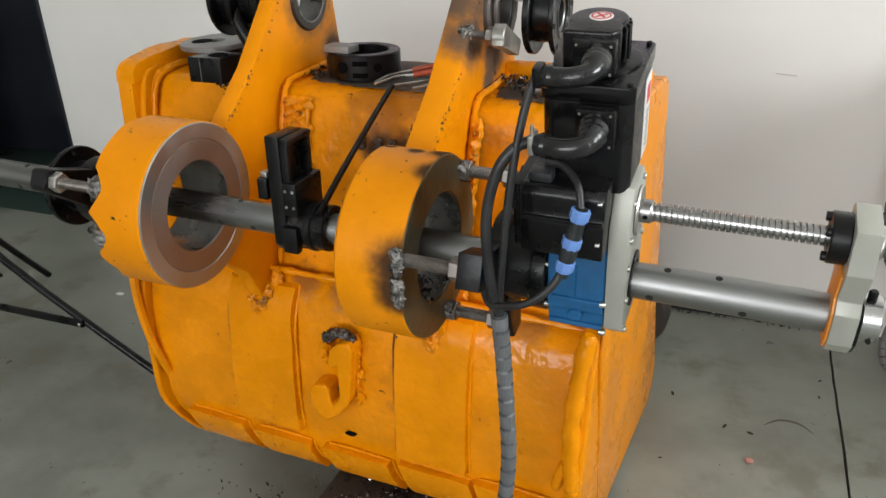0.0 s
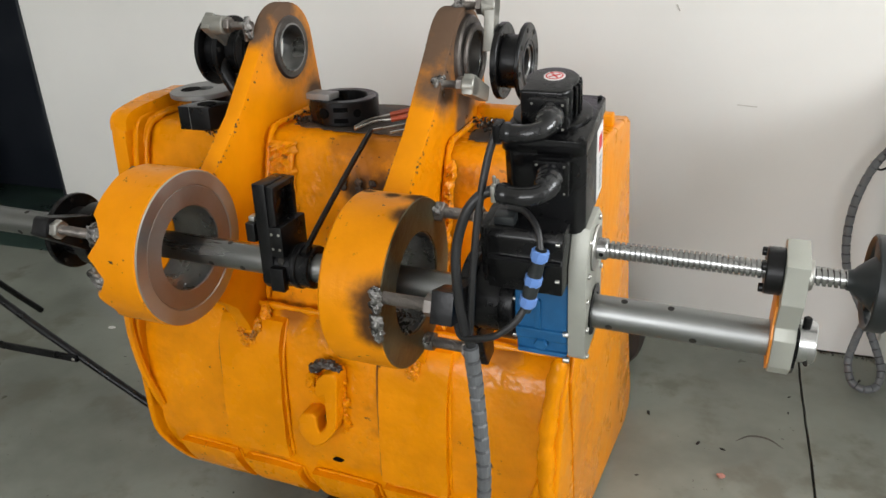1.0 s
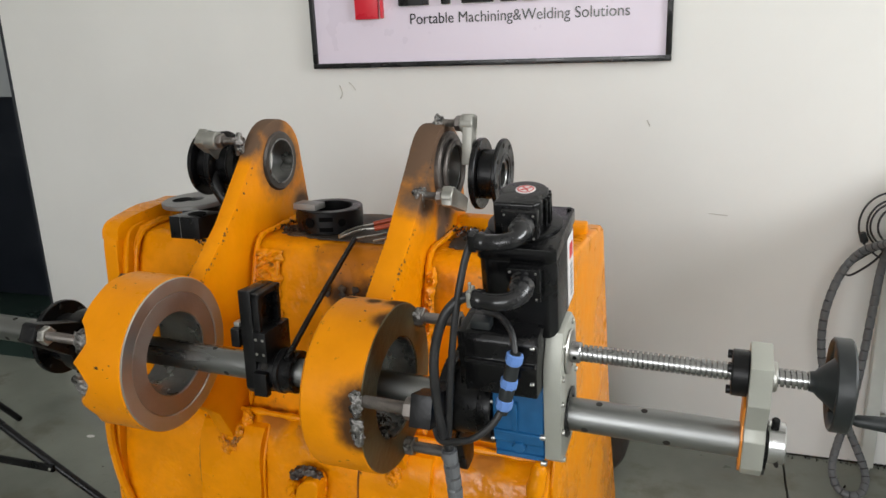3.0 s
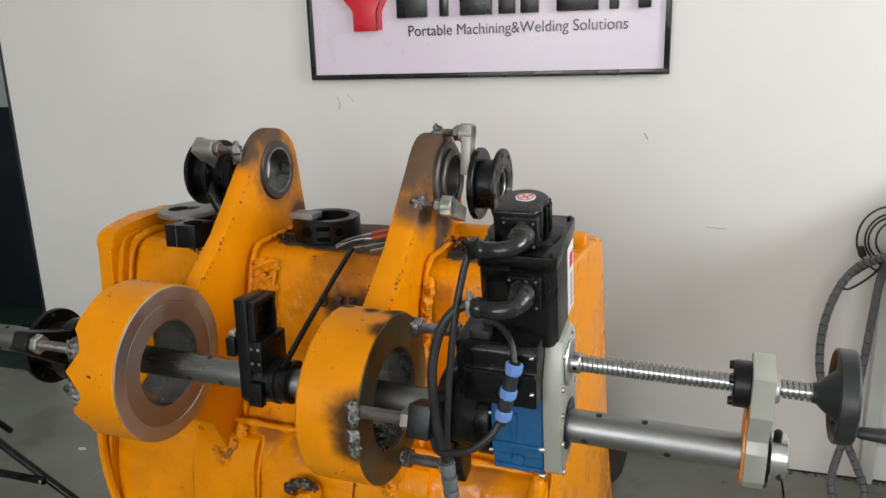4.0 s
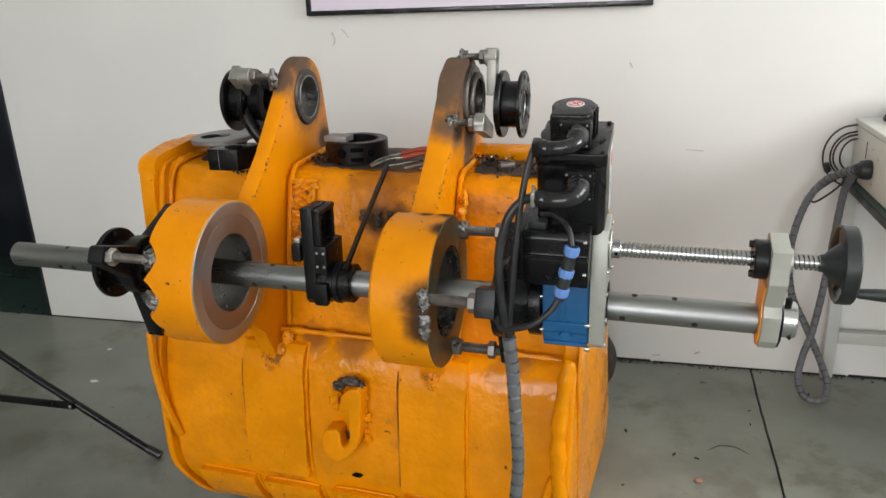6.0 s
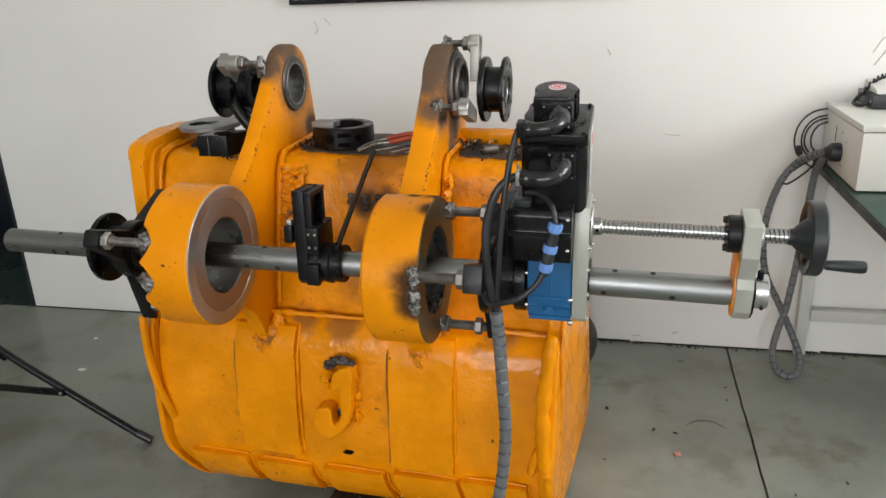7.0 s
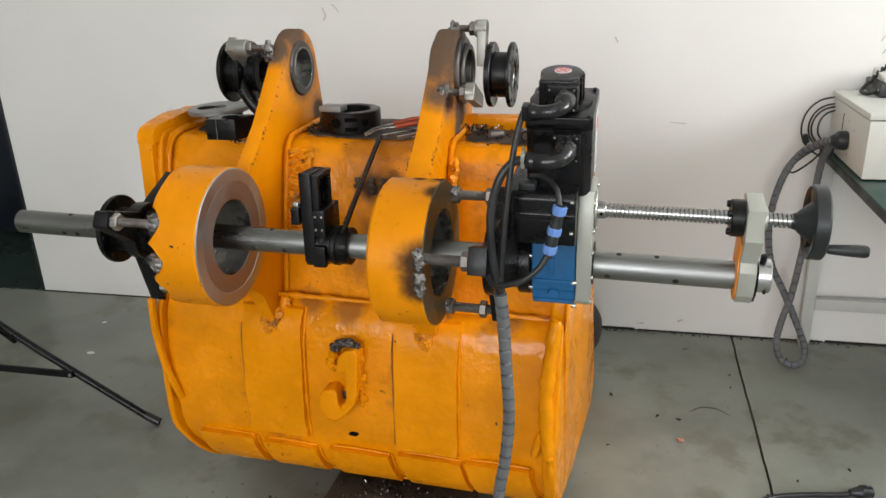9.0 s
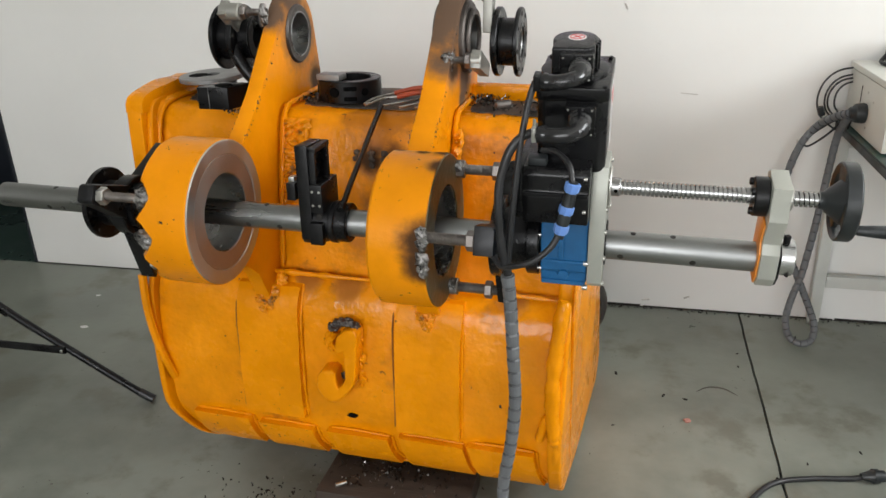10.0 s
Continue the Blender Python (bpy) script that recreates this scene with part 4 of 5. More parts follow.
part("nut_block", pipe(0.640, 0.664, 0.034, 0.0135, 0, 0.118, 40), black_ox, carriage, "dark steel screw nut")
for i in range(4):
    a = radians(45 + 90 * i)
    part("bolt", rod(0.634, 0.641, 0.0065, 0.026 * math.cos(a), 0.118 + 0.026 * math.sin(a), 14, 0.001), black_ox, carriage)
part("lock_ring", pipe(0.694, 0.702, 0.022, 0.0135, 0, 0.118, 32), zinc, carriage)
part("bar_collar", pipe(0.6986, 0.724, 0.032, 0.0272), machined, carriage, "bright steel bar collar")
part("set_screw", moved(rod(0, 0.016, 0.006, seg=14), Matrix.Translation((0.708, -0.004, 0.031)) @ Matrix.Rotation(radians(-90), 4, "Y")), black_ox, carriage)
# dark disc paints the shaded inside of the set hole
part("set_hole", moved(rod(0, 0.0012, 0.0062, seg=14, c=0.0003), Matrix.Translation((0.713, -0.0275, -0.0165)) @ Matrix.Rotation(radians(-149), 4, "Z")), joint_dark, carriage)
# handwheel
wheel = part("handwheel", lathe([(0.770, 0.0635), (0.772, 0.066), (0.792, 0.066), (0.795, 0.0635), (0.793, 0.0605), (0.786, 0.0575), (0.775, 0.0575), (0.771, 0.061)], 0, 0.118, 56), plastic, drive, "black plastic handwheel")
part("hub", lathe([(0.743, 0), (0.743, 0.014), (0.750, 0.0155), (0.754, 0.020), (0.776, 0.038), (0.782, 0.040), (0.784, 0.036), (0.784, 0.0)], 0, 0.118, 36, closed=False), plastic, wheel)
for i in range(3):
    spoke = prism([(0.032, -0.020), (0.061, -0.026), (0.061, 0.026), (0.032, 0.020)], 0.774, 0.784, 0.003)
    part("spoke", moved(spoke, Matrix.Translation((0, 0, 0.118)) @ Matrix.Rotation(radians(65 + 120 * i), 4, "X")), plastic, wheel)
hx, hz = 0.046 * math.cos(radians(232)), 0.118 + 0.046 * math.sin(radians(232))
part("grip", lathe([(0.790, 0), (0.790, 0.006), (0.802, 0.0065), (0.806, 0.0085), (0.836, 0.0105), (0.862, 0.0115), (0.868, 0.0095), (0.868, 0)], hx, hz, 24, closed=False), plastic, wheel, "turning grip on the rim")

# spindle motor, standing upright on the head
motor = thing("servo_motor", L @ pose(0.336, -0.004, 1.054, 12, 0, 0), "black servo motor with a round cap and two cable elbows", "motor")
def rrect(hx_, hy_, c):
    return [(-hx_ + c, -hy_), (hx_ - c, -hy_), (hx_, -hy_ + c), (hx_, hy_ - c), (hx_ - c, hy_), (-hx_ + c, hy_), (-hx_, hy_ - c), (-hx_, -hy_ + c)]
part("body", prism(rrect(0.0575, 0.072, 0.012), 0.0, 0.128, 0.003, axis="z"), black_paint, motor)
part("front_flange", prism(rrect(0.0590, 0.0745, 0.006), 0.1285, 0.151, 0.003, axis="z"), black_paint, motor)
part("mount_flange", prism(rrect(0.0370, 0.0620, 0.006), -0.022, -0.0005, 0.003, axis="z"), black_paint, motor)
CAPX = -0.004
cap = [(CAPX + 0.037 * math.cos(a), 0.004 + 0.037 * math.sin(a)) for a in [radians(-28 + 8 * i) for i in range(31)]] + [(CAPX - 0.034, -0.044), (CAPX + 0.026, -0.044), (CAPX + 0.035, -0.030)]
capo = part("cap", prism(cap, 0.151, 0.206, 0.004, 3, axis="z"), black_paint, motor)
part("rim", lathe([(0.1645, 0.056), (0.168, 0.056), (0.170, 0.053), (0.170, 0.03), (0.1645, 0.03)], 0, 0, 48), black_paint, motor, m=Matrix.Translation((CAPX, 0.004, -0.0135)) @ Matrix.Rotation(radians(-90), 4, "Y") @ Matrix.Diagonal((1, 1, 1, 1)))
for i in range(5):
    a = radians(-22 + 16 * i)
    fin = bx((0.035, -0.0024, 0.154), (0.0410, 0.0024, 0.201), 0.0012)
    part("fin", moved(fin, Matrix.Translation((CAPX, 0.004, 0)) @ Matrix.Rotation(a, 4, "Z")), black_paint, capo)
badge = part("badge", moved(rod(0.0, 0.0012, 0.0150, seg=36, c=0.0003), Matrix.Translation((CAPX + 0.002, 0.008, 0.2055)) @ Matrix.Rotation(radians(-90), 4, "Y")), label_white, capo, "round white warning badge with red print")
part("print_ring", moved(pipe(0, 0.0004, 0.0125, 0.0105, seg=36, c=0.0001), Matrix.Translation((CAPX + 0.002, 0.008, 0.2069)) @ Matrix.Rotation(radians(-90), 4, "Y")), label_red, badge)
for a in (40, 130):
    part("print_bar", moved(bx((-0.009, -0.0013, 0.0), (0.009, 0.0013, 0.0004), 0), Matrix.Translation((CAPX + 0.002, 0.008, 0.2069 + 0.0002 * (a > 90))) @ Matrix.Rotation(radians(a), 4, "Z")), label_red, badge)
for x, y in ((-0.051, -0.065), (0.051, -0.065), (0.051, 0.065), (-0.051, 0.065)):
    part("bolt", moved(rod(0, 0.0035, 0.0038, seg=12, c=0.001), Matrix.Translation((x, y, 0.1505)) @ Matrix.Rotation(radians(-90), 4, "Y")), black_ox, motor)
part("name_plate", bx((0.0576, 0.010, 0.008), (0.0588, 0.052, 0.124), 0.0003), label_white, motor, "white side label with red and grey print")
part("print_block", bx((0.0589, 0.022, 0.085), (0.0592, 0.045, 0.110), 0), label_red, motor, "red print on the side label")
for i in range(6):
    part("print_block", bx((0.0589, 0.026, 0.018 + 0.010 * i), (0.0592, 0.042, 0.024 + 0.010 * i), 0), label_grey, motor, "grey print on the side label")
# cable elbows
def elbow(block, pts, r, name):
    b = part("socket_block", bx(block[0], block[1], 0.004), black_paint, motor)
    e = part("cable_elbow", tube(pts, r, seg=18, n=8, radius=lambda i, c: r * ((1.42 if i % 4 in (1, 2) else 1.30) if i < 13 else 1.12 if i < 15 else 1.0 if i < c - 8 else 1.14 if i < c - 3 else 0.9)), black_gloss, motor, "glossy black cable elbow")
    for y in (block[0][0] + 0.006, block[1][0] - 0.006):
        for z in (block[0][2] + 0.006, block[1][2] - 0.006):
            part("bolt", moved(rod(0, 0.0015, 0.0018, seg=8, c=0.0004), Matrix.Translation((y, block[0][1], z)) @ Matrix.Rotation(radians(-90), 4, "Z")), zinc, b)
    return e
elbow(((-0.024, -0.056, 0.1525), (0.030, -0.040, 0.200)), [(0.008, -0.050, 0.180), (0.011, -0.075, 0.180), (0.008, -0.097, 0.178), (-0.010, -0.106, 0.175), (-0.032, -0.103, 0.172), (-0.048, -0.098, 0.171)], 0.0125, "upper")
elbow(((-0.010, -0.092, 0.074), (0.040, -0.072, 0.128)), [(0.014, -0.088, 0.108), (0.017, -0.110, 0.106), (0.012, -0.131, 0.102), (-0.008, -0.139, 0.099), (-0.032, -0.135, 0.097), (-0.048, -0.129, 0.097)], 0.0130, "lower")
part("clamp", bx((-0.058, -0.110, 0.158), (-0.046, -0.086, 0.184), 0.003), black_ox, motor, "dark cable clamp")
part("clamp", bx((-0.056, -0.141, 0.084), (-0.048, -0.117, 0.110), 0.003), zinc, motor, "worn metal cable clamp")
part("clamp_screw", moved(rod(0, 0.014, 0.0025, seg=10), Matrix.Translation((-0.052, -0.130, 0.108)) @ Matrix.Rotation(radians(-90), 4, "Y")), zinc, motor)

# cables off the drive
cable1 = tagged(part("power_cable", tube([(0.280, -0.134, 1.200), (0.271, -0.142, 1.165), (0.262, -0.152, 1.10), (0.255, -0.156, 1.02), (0.249, -0.152, 0.94), (0.244, -0.146, 0.87)], 0.0055, 10), black_rub, m=L), "thin black power cable hanging from the motor", "cable")
cable2 = tagged(part("power_cable", tube([(0.280, -0.140, 1.120), (0.262, -0.148, 1.112), (0.243, -0.156, 1.085), (0.230, -0.160, 1.03), (0.231, -0.160, 0.97), (0.238, -0.155, 0.91), (0.246, -0.146, 0.865)], 0.0075, 12), black_rub, m=L), "thick black power cable looping from the motor", "cable")
cable3 = tagged(part("sensor_cable", tube([(0.290, -0.100, 1.080), (0.315, -0.112, 1.082), (0.340, -0.135, 1.068), (0.350, -0.150, 1.035)], 0.0048, 10), black_rub, m=L), "thin black cable from the feed motor to its plug", "cable")
cable4 = tagged(part("sensor_cable", tube([(0.332, -0.150, 0.956), (0.318, -0.160, 0.930), (0.290, -0.165, 0.905), (0.255, -0.160, 0.890), (0.232, -0.150, 0.885), (0.215, -0.13, 0.90)], 0.0055, 10), black_rub, m=L), "thin black cable from the plug to the bundle", "cable")
plug = thing("inline_connector", L, "inline cable plug with pale blue screw rings", "connector")
P0, P1 = Vector((0.3500, -0.150, 1.044)), Vector((0.332, -0.150, 0.954))
axis_m = Matrix.Translation(P0) @ (P1 - P0).to_track_quat("X", "Z").to_matrix().to_4x4()
part("shell", moved(lathe([(0, 0), (0, 0.0085), (0.03, 0.0105), (0.048, 0.0105), (0.052, 0.0115), (0.075, 0.0105), (0.1, 0.008), (0.1, 0)], 0, 0, 24, closed=False), axis_m), plastic, plug)
for s in (0.0, 0.040, 0.074):
    part("screw_ring", moved(lathe([(s, 0.006), (s + 0.002, 0.0128), (s + 0.014, 0.0128), (s + 0.018, 0.0105), (s + 0.019, 0.006)], 0, 0, 8), axis_m), blue_plastic, plug, "pale blue plastic screw ring")
tagged(part("wrapped_hose", wrapped([(0.245, -0.146, 0.868), (0.251, -0.140, 0.80), (0.256, -0.130, 0.70), (0.262, -0.130, 0.60), (0.256, -0.130, 0.50), (0.244, -0.135, 0.40), (0.248, -0.14, 0.28), (0.258, -0.17, 0.15), (0.30, -0.26, 0.045), (0.42, -0.40, 0.018), (0.62, -0.62, 0.022)], 0.0125, 0.018), [grey_wrap, groove_grey], m=L, angle=14), "grey spiral-wrapped cable hose hanging to the floor", "hose")

# cutting tool head on the bar
tool = thing("boring_tool_head", BAR, "black boring head with a slide block clamped on the bar", "tool head")
part("clamp_collar", pipe(-0.172, -0.098, 0.040, 0.0272, seg=40), black_ox, tool)
part("collar_ring", pipe(-0.135, -0.122, 0.043, 0.039, seg=40), black_ox, tool)
# screw pockets are dark discs, their inner shade painted on
for a in (150, 200, 250):
    part("screw_pocket", moved(rod(0, 0.002, 0.0075, seg=14), Matrix.Translation((-0.152, 0.0395 * math.cos(radians(a)), 0.0395 * math.sin(radians(a)))) @ Matrix.Rotation(radians(a), 4, "X") @ Matrix.Rotation(radians(90), 4, "Z")), joint_dark, tool)
slide = part("slide_block", prism([(-0.040, 0.164), (-0.040, -0.026), (-0.030, -0.039), (0.026, -0.037), (0.036, -0.026), (0.036, 0.160)], -0.192, -0.166, 0.003), black_ox, tool)
part("rail", bx((-0.1658, -0.038, 0.055), (-0.152, -0.028, 0.158), 0.002), black_ox, slide)
part("rail", bx((-0.1658, 0.024, 0.055), (-0.152, 0.034, 0.158), 0.002), black_ox, slide)
part("carrier", bx((-0.1658, -0.043, 0.030), (-0.140, 0.040, 0.088), 0.003), black_ox, slide)
part("top_bridge", bx((-0.1658, -0.038, 0.150), (-0.150, 0.034, 0.160), 0.002), black_ox, slide)
part("tool_bit", bx((-0.216, -0.040, 0.052), (-0.197, -0.006, 0.088), 0.003), black_ox, slide)
part("tool_tip", bx((-0.214, -0.030, 0.088), (-0.202, -0.012, 0.097), 0.001), zinc, slide)
part("clamp_tongue", bx((-0.168, -0.052, -0.034), (-0.140, -0.036, 0.012), 0.003), black_ox, tool)
for v, w in ((-0.0432, 0.074), (-0.0432, 0.046)):
    for x in (-0.160, -0.146):
        part("bolt", moved(rod(0, 0.0016, 0.0028, seg=10, c=0.0004), Matrix.Translation((x, v + 0.0008, w)) @ Matrix.Rotation(radians(-90), 4, "Z")), zinc, slide)
key = thing("hex_key", L, "long dark hex key leaning on the bucket", "hex key")
part("shaft", tube([(-0.108, -0.028, 0.918), (-0.115, 0.06, 0.955), (-0.128, 0.20, 1.005), (-0.142, 0.33, 1.046)], 0.006, 6, 3), black_ox, key)

# cup-shaped centring supports on the two lugs
def cup(parent_m, side, label):
    t = thing("centring_support", parent_m, label, "bearing support", "centring supports on the lugs")
    part("inner_flange", pipe(0.0, 0.013, 0.078, 0.030), black_ox, t)
    part("barrel", pipe(0.012, 0.052, 0.054, 0.044), black_ox, t)
    part("outer_flange", pipe(0.050, 0.060, 0.078, 0.034), black_ox, t)
    part("seat", pipe(0.054, 0.0612, 0.048, 0.042), black_ox, t)
    part("bearing", pipe(0.040, 0.056, 0.043, 0.026), bore_dark, t)
    disc_holes(t, 0.060, 8, 0.066, 0.0052, start=0.2)
    disc_holes(t, 0.0, 8, 0.066, 0.0052, start=0.2)
    return t
cup_r = cup(L @ pose(0.104, 0.455, 1.180), 1, "black flanged centring cup held off the lug by grey brackets")
cup_l = cup(L @ pose(-0.516, 0.415, 1.182, 0, 0, 180), -1, "black flanged centring cup held off the lug by a grey bracket")


def bracket(parent, x_lug, y, z, yc, zc, x_end, x_cup, material, label):
    """A stud welded on the lug, a round boss on it, and a flat arm to the cup."""
    s = 1 if x_end > x_lug else -1
    def bar_x(a, b, r, seg=20):
        lo, hi = min(a, b), max(a, b)
        return rod(lo, hi, r, y, z, seg)
    part("stud", thread(min(x_lug, x_end), max(x_lug, x_end), 0.0085, y, z, 0.0026, 0.0009), rod_steel, parent, "threaded steel stud")
    xn = x_lug + s * 0.040
    part("nut", hexnut(min(xn, xn + s * 0.014), max(xn, xn + s * 0.014), 0.017, y, z), rod_steel, parent, "hexagon nut")
    part("arm_boss", bar_x(xn + s * 0.014, x_end, 0.0205), material, parent, label)
    d = Vector((yc - y, zc - z)).normalized() * 0.088
    n = Vector((-d.y, d.x)).normalized()
    y2, z2 = y + d.x, z + d.y
    prof = [(y + n.x * 0.020 - d.x * 0.2, z + n.y * 0.020 - d.y * 0.2), (y - n.x * 0.020 - d.x * 0.2, z - n.y * 0.020 - d.y * 0.2), (y2 - n.x * 0.015, z2 - n.y * 0.015), (y2 + n.x * 0.015, z2 + n.y * 0.015)]
    part("bracket_arm", prism(prof, min(x_end, x_end - s * 0.022), max(x_end, x_end - s * 0.022), 0.003), material, parent, label)
    part("weld_blob", blob((x_lug, y, z), 0.016, int(y * 900), (0.8, 0.8, 1), 0.55, 1.5), weld_metal, parent, "silvery weld blob")
    part("weld_blob", blob((x_lug, y + 0.002, z - 0.018), 0.013, int(y * 700), (0.8, 0.8, 1.2), 0.55, 1.5), weld_metal, parent, "silvery weld blob")


inv_r, inv_l = Matrix.Translation((-0.104, -0.455, -1.180)), (pose(-0.516, 0.415, 1.182, 0, 0, 180)).inverted()
holder_r = part("yoke", pipe(-0.004, 0.0002, 0.060, 0.031), black_ox, cup_r)
holder_l = part("yoke", pipe(-0.030, 0.0002, 0.050, 0.031), black_ox, cup_l)
frame_r = part("bracket", pipe(-0.006, -0.0035, 0.058, 0.031), nickel, cup_r)
frame_r.matrix_local = Matrix()
frame_l = part("bracket", pipe(-0.036, -0.0305, 0.058, 0.031), black_ox, cup_l)


def under(parent, mats, *args):
    before = set(o.name for o in scene.objects)
    bracket(parent, *args)
    for o in scene.objects:
        if o.name not in before:
            o.matrix_local = mats
under(frame_r, inv_r, 0.026, 0.298, 1.160, 0.42, 1.11, 0.104, 0.10, nickel, "grey cast bracket arm")
under(frame_r, inv_r, 0.018, 0.440, 1.290, 0.425, 1.182, 0.101, 0.10, nickel, "grey cast bracket arm")
under(frame_l, inv_l, -0.425, 0.338, 1.250, 0.415, 1.182, -0.530, -0.51, nickel, "grey cast bracket arm")
arm_l = part("bracket_arm", tube([(-0.526, 0.372, 1.165), (-0.519, 0.362, 1.148), (-0.500, 0.358, 1.120), (-0.481, 0.358, 1.097), (-0.462, 0.358, 1.080), (-0.435, 0.358, 1.075), (-0.412, 0.358, 1.075)], 0.0165, 10), black_ox, frame_l, "dark curved bracket arm")
arm_l.matrix_local = inv_l

# ---- loose things on the bucket's top ----
TOPZ = 1.0385
ring = thing("split_collar", L @ pose(-0.258, 0.436, TOPZ), "black slotted steel collar lying on the bucket's sooty top", "collar")
def upright(bm):
    return moved(bm, Matrix.Rotation(radians(-90), 4, "Y"))
part("collar_body", upright(pipe(0.0, 0.052, 0.0775, 0.053, seg=64)), black_ox, ring)
for a, w in ((262, 0.012), (318, 0.009), (200, 0.012)):
    rr = 0.0768
    part("side_hole", moved(rod(0, 0.002, w, seg=20), Matrix.Translation((rr * math.cos(radians(a)), rr * math.sin(radians(a)), 0.027)) @ Matrix.Rotation(radians(a), 4, "Z")), hole_black, ring, "dark round side hole")
for a, z in ((286, 0.036), (286, 0.012), (296, 0.036), (296, 0.012)):
    part("slot", moved(bx((0, -0.009, -0.005), (0.0025, 0.009, 0.005), 0.001), Matrix.Translation((0.0762 * math.cos(radians(a)), 0.0762 * math.sin(radians(a)), z)) @ Matrix.Rotation(radians(a), 4, "Z")), hole_black, ring, "dark slot")
blk = tagged(part("steel_block", bx((-0.030, -0.020, 0.0), (0.030, 0.022, 0.014), 0.0015), mat("ground_grey_block", (0.23, 0.23, 0.225), 0.45, 0.4, var=0.08, scale=30, bump=0.1), m=L @ pose(-0.288, 0.392, TOPZ + 0.0525, 0, 0, -4)), "small grey steel block lying on the black collar", "steel block")

clampb = thing("clamp_block", L @ pose(-0.497, 0.292, TOPZ), "black steel clamp block with two bored holes on the bucket's top", "clamp block")
part("block_body", prism([(-0.067, -0.050), (0.009, -0.045), (0.030, 0.022), (-0.052, 0.024)], 0, 0.051, 0.0015, axis="z"), black_ox, clampb)
part("split_line", bx((-0.040, -0.0486, 0.001), (-0.0385, -0.0478, 0.0505), 0), bar_steel, clampb, "bright scribed edge")
for x, y, r in ((-0.018, -0.012, 0.021),):
    part("top_hole", upright(rod(0, 0.0012, r, seg=24, c=0.0003)), hole_black, clampb, "dark bored hole", m=Matrix.Translation((x, y, 0.0507)))
disc = thing("pressure_disc", L @ pose(-0.632, 0.428, TOPZ + 0.036, 2, -2, 0), "flat grey steel disc with holes resting beside the clamp block", "disc")
part("disc_body", upright(pipe(0, 0.012, 0.082, 0.020, seg=56)), mat("dull_grey_disc", (0.24, 0.24, 0.235), 0.42, 0.5, var=0.2, scale=14, bump=0.15), disc)
part("top_hole", upright(rod(0, 0.001, 0.024, seg=24, c=0.0003)), hole_black, disc, "dark bored hole", m=Matrix.Translation((-0.030, -0.014, 0.0117)))
part("foot", upright(rod(-0.034, 0.0, 0.05, seg=24)), black_ox, disc, m=Matrix.Translation((0, 0.02, 0)))

# pliers and keys
plier = thing("pliers", L @ pose(-0.140, 0.425, TOPZ + 0.012, 0, 0, 8), "worn pliers with red-orange grips on the bucket's top", "pliers")
part("grip", tube([(0.0, 0.0, 0.006), (0.05, 0.012, 0.016), (0.095, 0.010, 0.018)], 0.0058, 10), red_grip, plier, "worn red-orange grip")
part("grip", tube([(0.012, -0.034, 0.004), (0.055, -0.024, 0.012), (0.10, -0.018, 0.014)], 0.0058, 10), red_grip, plier, "worn red-orange grip")
part("jaw", tube([(0.0, 0.0, 0.006), (-0.02, -0.012, 0.003), (-0.045, -0.04, 0.0), (-0.060, -0.07, -0.006)], 0.0028, 8), zinc, plier)
part("jaw", tube([(0.012, -0.034, 0.004), (-0.02, -0.045, 0.002), (-0.055, -0.085, -0.006)], 0.0028, 8), zinc, plier)
for pts in ([(-0.10, 0.335, 0.004), (-0.065, 0.375, 0.006), (-0.028, 0.415, 0.008)], [(-0.150, 0.340, 0.004), (-0.105, 0.385, 0.006), (-0.062, 0.43, 0.009)]):
    tagged(part("hex_key", tube([(x, y, TOPZ + z) for x, y, z in pts], 0.0028, 6), zinc, m=L), "thin bright hex key lying by the pliers", "hex key", "hex keys on the bucket")
plier2 = thing("screwdriver", L @ pose(-0.045, 0.50, TOPZ + 0.016, 0, -6, 20), "red-handled screwdriver lying behind the lug", "screwdriver")
part("handle", lathe([(-0.05, 0), (-0.05, 0.010), (-0.02, 0.0125), (0.03, 0.010), (0.034, 0.006), (0.034, 0)], 0, 0, 14, closed=False), red_grip, plier2)
part("blade", rod(-0.105, -0.049, 0.003, seg=8), zinc, plier2)
tagged(part("hex_key", tube([(-0.062, 0.335, TOPZ + 0.004), (-0.03, 0.37, TOPZ + 0.004), (0.0, 0.405, TOPZ + 0.006)], 0.0032, 6), zinc, m=L), "short bright hex key lying on the bucket's top", "hex key")
tagged(part("socket", pipe(-0.020, 0.020, 0.0125, 0.0085, seg=24), black_ox, m=L @ pose(0.205, 0.375, TOPZ + 0.0135, 0, 0, -70)), "small dark tubular socket on the bucket's top", "socket")
tagged(part("socket", pipe(-0.018, 0.018, 0.010, 0.006, seg=20), rod_steel, m=L @ pose(0.135, 0.385, TOPZ + 0.0105, 0, 0, 25)), "small rusty tubular spacer on the bucket's top", "spacer")
tagged(part("steel_block", bx((-0.035, -0.012, 0), (0.035, 0.012, 0.022), 0.002), rod_steel, m=L @ pose(0.262, 0.38, TOPZ, 0, 0, 10)), "flat rusty steel block on the bucket's top", "steel block")


